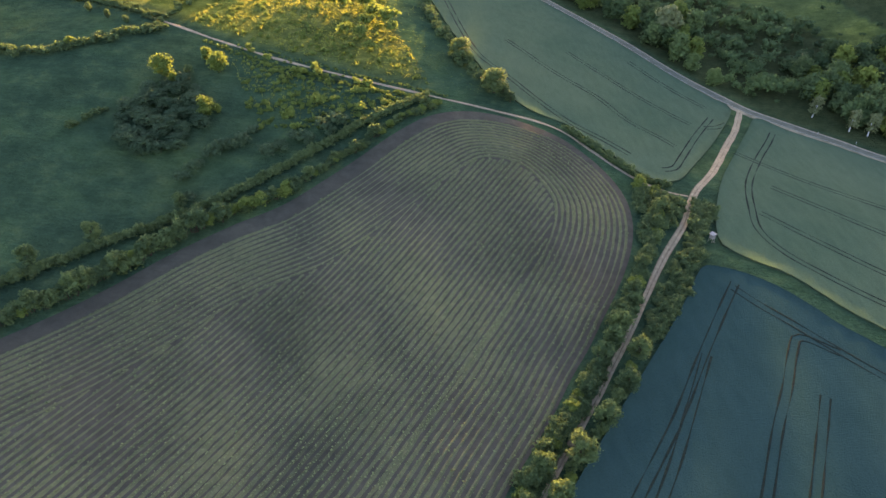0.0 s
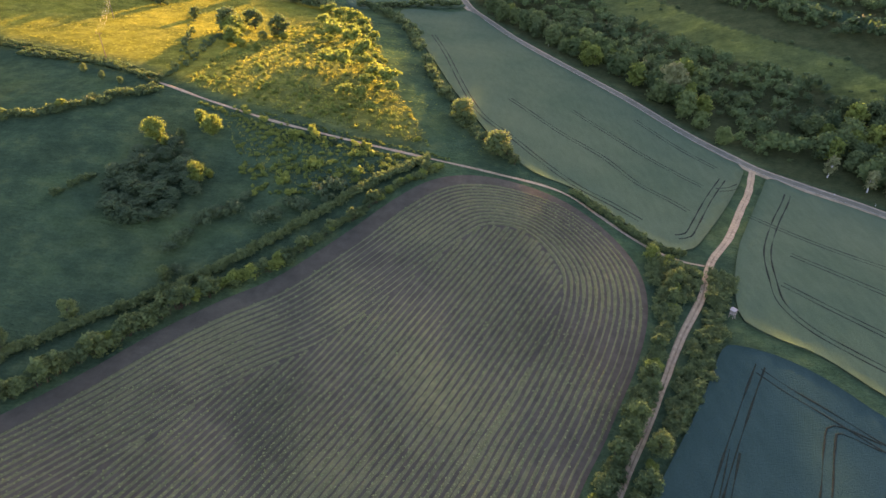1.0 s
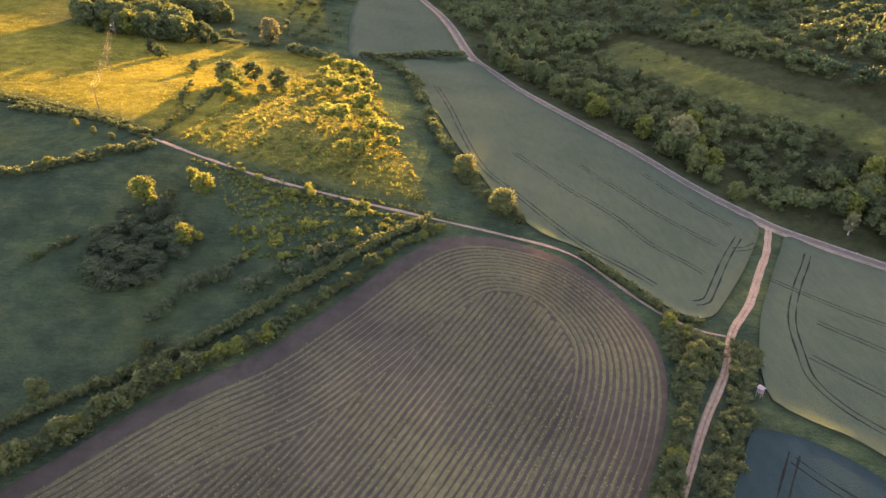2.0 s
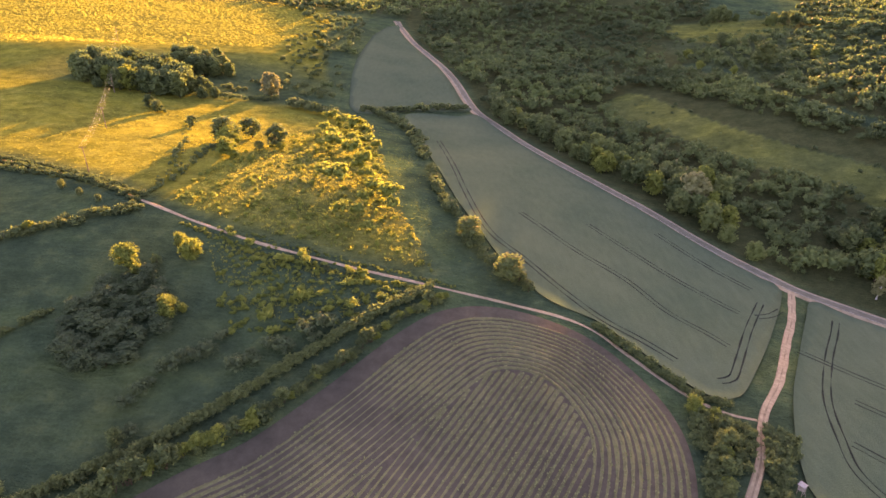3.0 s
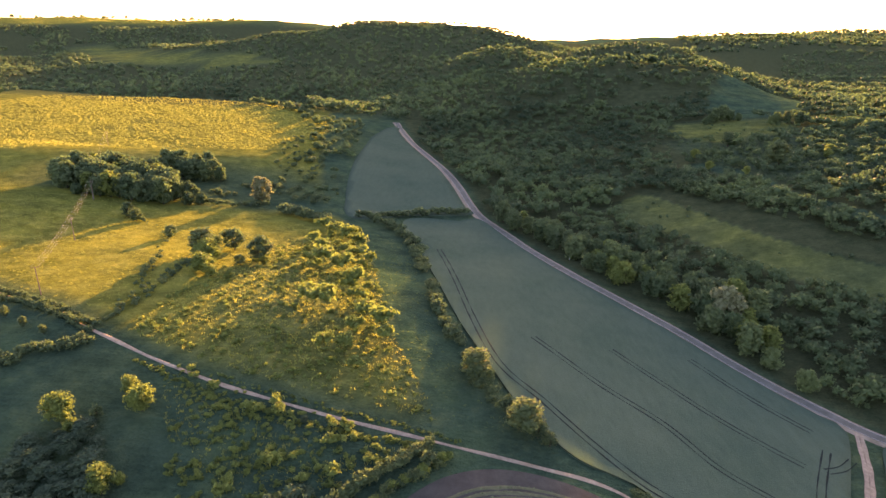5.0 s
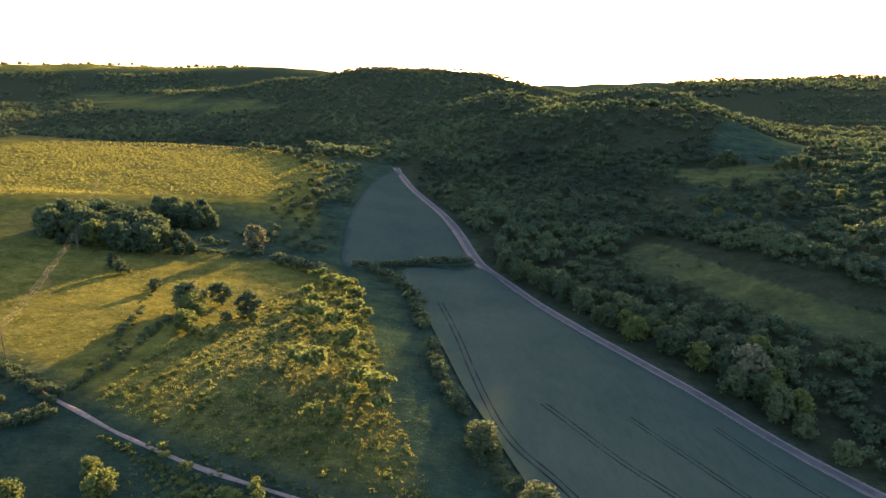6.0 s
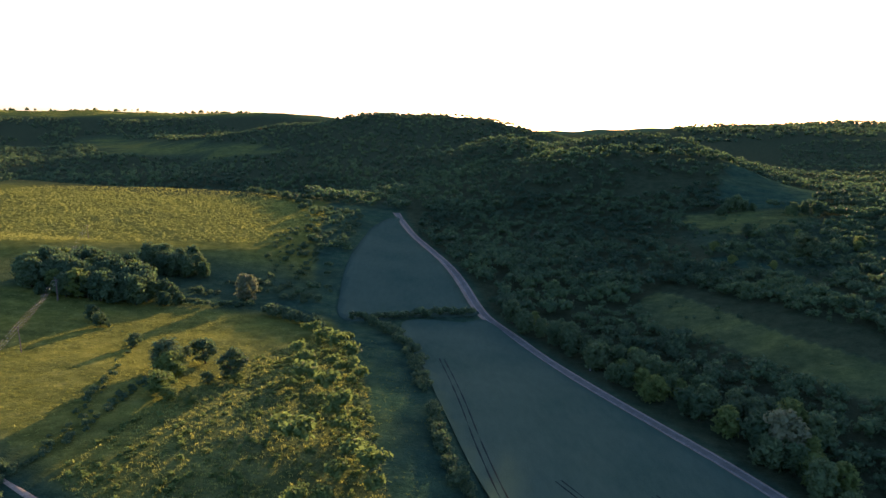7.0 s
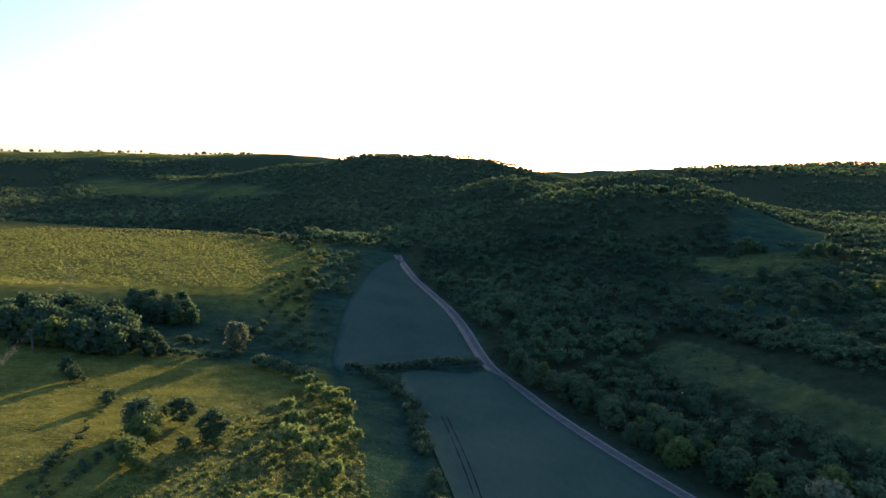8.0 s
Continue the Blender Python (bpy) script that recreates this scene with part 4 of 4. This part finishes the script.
for p in along([(-128, 388), (-118, 386), (-110, 388), (-95, 396)], 3.4, 17, 0.8):
    HEDGE.plant(*p, luck.uniform(0.9, 1.3))
for p in along([(-86, 386), (-76, 378), (-66, 371), (-58, 364)], 2.6, 18, 1.6):
    HEDGE.plant(*p, luck.uniform(1.5, 2.3))
for p in scatter([(-136, 397), (-106, 414), (-76, 398), (-64, 404), (-67, 440), (-90, 442), (-126, 432)], 8.5, 40, 0.8):
    HEDGE.plant(*p, luck.uniform(0.5, 1.5))
PALE = make_tree("willow_tree", 41, 9, 3.8, LEAF_PALE, 0.38, 0.45, 24, 0.14, "pale silver-green willow beside the hedge")
PALE.matrix_basis = stand(-103, 403, 1.45)
copy_thing(PALE, stand(99, 281, 1.15, 1.0))
# the belt of trees along the far cereal field, and the bushes behind the upper meadow
belt = []
for p in scatter([(-121, 611), (-117, 655), (-78, 648), (-71, 538), (-69, 458), (-66, 415), (-84, 415), (-91, 464), (-97, 524)], 9.0, 51, 0.8):
    if p[1] > 500 or luck.random() < 0.45:
        belt.append(tuple(p) + (luck.uniform(0.35, 0.75),))
belt = np.array(belt)
far_tmpl = [tuft_template(70 + k, 9, 5.4, 62, 0.98, 6) for k in range(6)]
stuff_of_plants("tree_belt", belt[:, :2], belt[:, 2], 53, LEAF_WOOD, "belt of dark trees beside the far cereal field", "trees", far_tmpl)
for p in along([(-214, 748), (-190, 736), (-160, 712), (-132, 672), (-120, 640)], 6.0, 52, 3.5):
    HEDGE.plant(*p, luck.uniform(1.3, 2.6))
# hedge trees between the two cereal fields, and down the left edge of the lower one
for p in along([(-50, 388), (-34, 394), (-19, 402), (-4, 409), (9, 412)], 3.3, 19, 0.6):
    HEDGE.plant(*p, luck.uniform(1.3, 1.9))
for p in along([(-42, 385), (-30, 372), (-22, 355), (-15, 324), (-10, 296)], 3.6, 20, 1.2):
    HEDGE.plant(*p, luck.uniform(1.0, 1.7))
for p in along([(-8, 285), (-5, 258), (2, 234), (8, 215), (12, 204)], 3.0, 21, 0.9):
    HEDGE.plant(*p, luck.uniform(0.7, 1.5))
for x, y, s, k in ((6, 219, 0.95, 3), (8.5, 216, 0.8, 0), (3.5, 222, 0.7, 2), (17, 198, 1.0, 3), (19.5, 196, 0.85, 0), (14, 201, 0.7, 0), (22, 193.5, 0.6, 1)):
    TREES.plant(x, y, s * 1.1, "hedge beside the cereal", k, 0.8)
# bushes up the far slope beside the upper meadow
for p in scatter([(-112, 425), (-88, 432), (-82, 480), (-92, 545), (-112, 570), (-122, 530), (-112, 470)], 4.6, 22, 0.8):
    if luck.random() < 0.5:
        HEDGE.plant(*p, luck.choice((0.45, 0.6, 0.9, 1.4)) * luck.uniform(0.8, 1.15))

DUSKY.grow("dusky_shrubs", 65, LEAF_DUSK, "dusky green shrubs on the shaded slope above the hedge", "shrubs")
OUTER.grow("outer_hedge", 64, LEAF, "outer dark green row of the double hedge", "hedge")
SLOPE.grow("slope_shrubs", 61, LEAF_OLIVE, "low yellow-green shrubs in rows on the slope", "shrubs")
SCRUB.grow("meadow_scrub", 62, LEAF_OLIVE, "taller yellow-green bushes thick on the dry meadow", "scrub")
HEDGE.grow("field_hedges", 63, LEAF, "uneven green hedges along paths and field edges", "hedge")

# ---- the wood right of the road ----
BELT_NORTH = [(104, 250), (112, 262), (104, 286), (92, 316), (74, 348), (54, 384), (34, 412), (26, 402), (40, 372), (58, 332), (74, 302), (92, 268)]
BELT_EAST = [(137, 222), (150, 211), (166, 200), (186, 184), (208, 170), (216, 192), (206, 226), (192, 252), (172, 262), (154, 258), (144, 246)]
for p in scatter(BELT_NORTH, 8.0, 23):
    WOODS.plant(*p, luck.uniform(0.65, 1.0), "belt of trees along the lane")
for p in scatter(BELT_EAST, 7.2, 67):
    WOODS.plant(*p, luck.uniform(0.7, 1.05), "belt of trees along the lane")
for x, y, s, k in ((108.5, 242, 0.6, 2), (103, 254, 0.62, 2), (98, 272, 0.85, 0), (107, 292, 1.15, 3), (112, 284, 1.0, 1)):
    WOODS.plant(x, y, s, "belt of trees along the lane", k)
BIRCHES = Nursery([make_tree("birch_tree", 35, 10, 2.6, LEAF_PALE, 0.28, 0.4, 24, 0.24, "slender birch with a pale trunk beside the lane", bark=BIRCH)], 8)
for x, y, s in ((140, 220, 0.9), (149, 209.5, 1.0), (154, 206, 1.05), (160, 201.5, 0.95), (167, 196, 1.0)):
    BIRCHES.plant(x, y, s, "birches beside the lane")
MID_SCRUB = [(116, 236), (132, 224), (144, 246), (156, 260), (170, 266), (166, 284), (148, 304), (132, 334), (116, 368), (98, 400), (80, 420), (54, 408), (76, 352), (96, 316), (108, 288), (114, 262)]
THORNS = Thicket([tuft_template(110 + k, 4.2, 2.6, 110, 0.46, 6) for k in range(6)], 6)
for p in scatter(MID_SCRUB, 4.4, 68, 0.7):
    if luck.random() < 0.85 and not in_open(*p):
        THORNS.plant(*p, luck.choice((0.45, 0.7, 0.9, 1.2, 1.6)) * luck.uniform(0.85, 1.1))
for poly, gap, share in (([(120, 452), (140, 408), (158, 362), (185, 318), (207, 314), (190, 345), (174, 385), (176, 420), (170, 455), (150, 492), (130, 480)], 4.6, 0.8),
                         ([(190, 455), (189, 425), (187, 392), (202, 358), (218, 330), (290, 330), (300, 560), (205, 556), (164, 512)], 6.5, 0.6)):
    for p in scatter(poly, gap, 81, 0.8):
        if luck.random() < share and not in_open(*p):
            THORNS.plant(*p, luck.choice((0.5, 0.8, 1.1, 1.5)) * luck.uniform(0.85, 1.1))
for strip, gap in zip(GRASS_STRIPS, (9.0, 7.0)):
    for p in scatter(strip, gap, 69, 0.9):
        if luck.random() < 0.35:
            THORNS.plant(*p, luck.uniform(0.25, 0.6))
for p in scatter(VALLEY_MEADOW, 12.0, 70, 0.9):
    if luck.random() < 0.3:
        THORNS.plant(*p, luck.uniform(0.3, 0.7))
THORNS.grow("thorn_scrub", 71, LEAF_WOOD, "rough thorn scrub on the slope above the lane", "scrub")
for x, y, s in ((226, 631, 0.75), (232, 635, 1.0), (239, 637, 1.15), (246, 638, 0.85), (253, 637, 0.6), (221, 627, 0.6), (269, 610, 0.7), (275, 614, 0.9), (283, 612, 0.85), (289, 605, 1.0)):
    WOODS.plant(x, y, s, "trees on the valley meadow", luck.choice((0, 1, 2)))
rest = scatter([(22, 412), (54, 410), (80, 422), (100, 404), (120, 452), (140, 412), (160, 372), (178, 342), (202, 300), (216, 250), (214, 200), (216, 170), (300, 120), (420, 300), (400, 480), (380, 600), (350, 720), (280, 735), (180, 690), (160, 690), (120, 720), (-20, 720), (-34, 640), (-22, 590), (-8, 546), (7, 493), (19, 440)], 9.2, 24, 0.6)
rest = rest[~in_open(rest[:, 0], rest[:, 1])]
bushy = (rest[:, 0] > 150) & (rest[:, 1] > 400) & (rest[:, 1] < 600) & (rest[:, 0] < 300)
far_luck = np.random.default_rng(1)
rest_size = far_luck.uniform(0.6, 1.05, len(rest)) * (1 + 0.35 * noise_value(rest[:, 0] / 3, rest[:, 1] / 3)) * np.where(bushy, far_luck.choice((0.35, 0.5, 0.9), len(rest)), 1.0)
stuff_of_plants("far_wood", rest, rest_size, 26, LEAF_WOOD, "dark green wood filling the valley beyond the lane", "wood", far_tmpl)

# single trees that stand out in the open valley
for x, y, s, k in ((171, 513, 1.5, 2), (168, 479, 1.3, 2), (208, 470, 1.7, 3), (251, 490, 1.7, 2), (246, 484, 1.5, 2), (182, 457, 1.2, 2), (205, 541, 1.1, 3), (228, 520, 1.2, 2), (238, 536, 1.1, 2)):
    TREES.plant(x, y, s, "single trees in the valley", k)

# ---- woods on the hills behind ----
def hill_places(gap, y0, y1, seed):
    q = scatter([(-0.76 * y0, y0), (0.76 * y0, y0), (0.76 * y1, y1), (-0.76 * y1, y1)], gap, seed, 0.75)
    x, y = q[:, 0], q[:, 1]
    keep = ~inside(FAR_GREEN, x, y)
    keep &= ~((x < -150) & (y < 800) & (x > -470)) & ~((x < -95) & (y < 672) & (x > -160))
    keep &= ~in_open(x, y)
    keep &= ~((x > 165) & (x < 350) & (y < 735))
    keep &= ~((x > 0.3 * y) & (x < 0.48 * y) & (y > 1420))  # the far side of the spur is open grass
    return q[keep]


hill_tmpl = [tuft_template(80 + k, 9.5, 6.2, 24, 1.4, 3) for k in range(6)]
q = hill_places(11.8, 690, 1050, 27)
stuff_of_plants("hill_wood", q, np.random.default_rng(28).uniform(0.6, 1.1, len(q)) * (1 + 0.3 * noise_value(q[:, 0] / 4, q[:, 1] / 4)), 29, LEAF_WOOD, "dense dark wood on the slopes behind the meadows", "wood", hill_tmpl)
hill_far = [tuft_template(90 + k, 8.0, 7.6, 9, 2.0, 2) for k in range(6)]
q = hill_places(18.6, 1050, 1900, 30)
q = q[(np.random.default_rng(3).uniform(size=len(q)) < 0.93)]
stuff_of_plants("hill_wood", q, np.random.default_rng(31).uniform(0.7, 1.05, len(q)), 32, LEAF_WOOD, "distant dark wood along the skyline", "wood", hill_far)
q = scatter([(-1900, 1900), (-150, 1900), (-300, 2600), (-2200, 2750)], 27, 36)
q = q[~inside(FAR_GREEN, q[:, 0], q[:, 1]) & (noise_value(q[:, 0] / 9, q[:, 1] / 9) > -0.22)]
stuff_of_plants("hill_wood", q, np.random.default_rng(37).uniform(0.9, 1.5, len(q)), 38, LEAF_WOOD, "far woods and hedgerows below the plateau", "wood", hill_far)
q = scatter([(650, 1950), (1500, 1950), (2300, 3000), (2400, 3500), (1150, 3500), (850, 2600)], 40, 57, 0.8)
stuff_of_plants("hill_wood", q, np.random.default_rng(58).uniform(1.2, 2.2, len(q)), 59, LEAF_WOOD, "scattered woods on the far hill under the sun", "wood", hill_far)
# oversized tufts, added so the dim plateau top looks sunlit
q = scatter([(-2700, 2880), (-900, 2860), (-860, 3050), (-1300, 3500), (-2700, 3500)], 13, 46, 1.0)
far_hay = [grass_template(95 + k, 1.7, 2.6, 6) for k in range(4)]
stuff_of_plants("plateau_crop", q, np.random.default_rng(47).uniform(0.8, 1.3, len(q)), 48, HAY, "pale tufts added on the far plateau to catch the low sun", "crop", far_hay)
q = along([(-2500, 3420), (-2200, 3480), (-1900, 3440), (-1650, 3480), (-1300, 3350), (-900, 3000)], 17, 33, 10)
q = q[np.random.default_rng(4).uniform(size=len(q)) < 0.6]
stuff_of_plants("skyline_trees", q, np.random.default_rng(34).uniform(1.2, 2.6, len(q)), 35, LEAF_WOOD, "row of far trees on the plateau skyline", "trees", hill_far)

# ---- overhead line, hut and small things ----
def box_bm(bm, size, at, rot=None):
    m = Matrix.Translation(at) @ (rot or Matrix()) @ Matrix.Diagonal((*size, 1))
    return bmesh.ops.create_cube(bm, size=1.0, matrix=m)


def bm_part(name, bm, mat, parent, label="", bevel=0.0):
    if bevel:
        bmesh.ops.bevel(bm, geom=bm.edges[:], offset=bevel, segments=1, affect="EDGES")
    me = bpy.data.meshes.new(name)
    bm.to_mesh(me)
    bm.free()
    me.materials.append(mat)
    return part_of(name, me, parent, label)


PLANK = make_soil("weathered_planks", (0.20, 0.17, 0.14), (0.34, 0.30, 0.25), 2.5)
PALE_PAINT = make_soil("pale_sheet_roof", (0.24, 0.225, 0.20), (0.36, 0.34, 0.31), 2.0)
POST_PAINT = make_soil("white_post_paint", (0.62, 0.60, 0.56), (0.78, 0.76, 0.72), 2.0)
POLE_WOOD = make_soil("pole_wood", (0.12, 0.09, 0.065), (0.22, 0.17, 0.125), 3.0)
WIRE, _nt, _b = material("aluminium_wire", 0.45, 0.5)
_b.inputs["Base Color"].default_value = (0.30, 0.29, 0.27, 1)
_b.inputs["Metallic"].default_value = 0.0
PORCELAIN, _nt, _b = material("brown_porcelain", 0.25, 0.5)
_b.inputs["Base Color"].default_value = (0.12, 0.05, 0.03, 1)


def hunting_hut(x, y, turn):
    """A small raised box hut with a pale pitched roof, on four legs with a ladder."""
    top = new("hunting_hut")
    top.matrix_basis = stand(x, y, 0.78, turn, 0.0)
    for sx in (-0.6, 0.6):
        for sy in (-0.6, 0.6):
            bm = bmesh.new()
            box_bm(bm, (0.12, 0.12, 1.9), (sx, sy, 0.8))
            bm_part("leg", bm, PLANK, top)
    bm = bmesh.new()
    box_bm(bm, (1.5, 1.5, 0.08), (0, 0, 1.72))
    bm_part("floor_board", bm, PLANK, top)
    for k, (sx, sy) in enumerate(((0, -0.7), (0, 0.7), (-0.7, 0), (0.7, 0))):
        for j in range(7):
            bm = bmesh.new()
            u = -0.6 + j * 0.2
            high = 0.7 if k == 0 and 1 <= j <= 5 else 1.45
            box_bm(bm, (0.19, 0.04, high) if sx == 0 else (0.04, 0.19, high), (u if sx == 0 else sx, sy if sx == 0 else u, 1.76 + high / 2))
            bm_part("plank", bm, PLANK, top)
    for side in (-1, 1):
        bm = bmesh.new()
        box_bm(bm, (1.0, 1.9, 0.05), (0, 0, 0))
        ob = bm_part("roof_panel", bm, PALE_PAINT, top, "weathered grey sheet roof panel")
        ob.matrix_basis = pose(side * 0.46, 0, 3.38, 0, side * 18, 0)
    for j in range(6):
        bm = bmesh.new()
        box_bm(bm, (0.5, 0.05, 0.05), (0, -0.85 - 0.12 * (5 - j) * 0.7, 0.25 + j * 0.28))
        bm_part("rung", bm, PLANK, top)
    return tagged(top, "small raised wooden hunting hut with a grey roof", "hut")


hunting_hut(69.5, 130.5, 0.6)


def power_pole(x, y, turn, braced=False):
    """A wooden pole of an overhead line with crossarm and insulators; some are braced by a second leg."""
    top = new("power_pole")
    top.matrix_basis = stand(x, y, 1.0, turn, 0.0)
    v, f = limb((0, 0, -0.5), (0, 0, 9.2), 0.17, 0.11, 10)
    part_of("pole", tri_mesh("pole", v, f, POLE_WOOD, True), top)
    if braced:
        v, f = limb((0, -2.4, -0.4), (0, -0.1, 8.2), 0.16, 0.11, 10)
        part_of("brace", tri_mesh("brace", v, f, POLE_WOOD, True), top)
    bm = bmesh.new()
    box_bm(bm, (2.2, 0.11, 0.13), (0, 0.12, 8.8))
    arm = bm_part("crossarm", bm, POLE_WOOD, top, "", 0.01)
    for sx in (-1.0, 0.0, 1.0):
        v, f = joined([limb((sx, 0.12, 8.86), (sx, 0.12, 9.06), 0.035, 0.06, 8), limb((sx, 0.12, 9.06), (sx, 0.12, 9.16), 0.075, 0.045, 8)])
        part_of("insulator", tri_mesh("insulator", v, f, PORCELAIN, True), arm, "brown porcelain insulator")
    return tagged(top, "weathered wooden power pole with crossarm in the meadow", "power pole", "overhead line")


POLES = [(-104, 190), (-126, 247), (-148, 304), (-176, 370), (-224, 480)]
pole_obs = []
for k, (x, y) in enumerate(POLES):
    if k:
        pole_obs.append(power_pole(x, y, math.atan2(40, 90), k == 3))
bpy.context.view_layer.update()
for a, b in zip(pole_obs[:-1], pole_obs[1:]):
    for sx in (-1.0, 0.0, 1.0):
        p, q = a.matrix_world @ Vector((sx, 0.12, 9.17)), b.matrix_world @ Vector((sx, 0.12, 9.17))
        span = []
        for i in range(15):
            u = i / 14
            c = p.lerp(q, u)
            span.append((c.x, c.y, c.z - 3.6 * u * (1 - u)))
        pieces = [limb(span[i], span[i + 1], 0.013, 0.013, 5) for i in range(14)]
        tagged(new("power_line", tri_mesh("power_line", *joined(pieces), WIRE)), "thin sagging wire of the overhead line", "wire", "overhead line")


def marker_post(x, y):
    top = new("marker_post")
    top.matrix_basis = stand(x, y, 1.0, 0.3, 0.0)
    v, f = limb((0, 0, -0.3), (0, 0, 1.0), 0.06, 0.055, 8)
    part_of("post", tri_mesh("post", v, f, POST_PAINT, True), top)
    v, f = limb((0, 0, 1.0), (0, 0, 1.12), 0.065, 0.03, 8)
    part_of("cap", tri_mesh("cap", v, f, PORCELAIN, True), top, "dark post cap")
    return tagged(top, "short white marker post at the roadside", "post", "posts along the lane")


for x, y in ((136.5, 207.5), (147, 200.5), (155.5, 193), (53.5, 343)):
    marker_post(x, y)
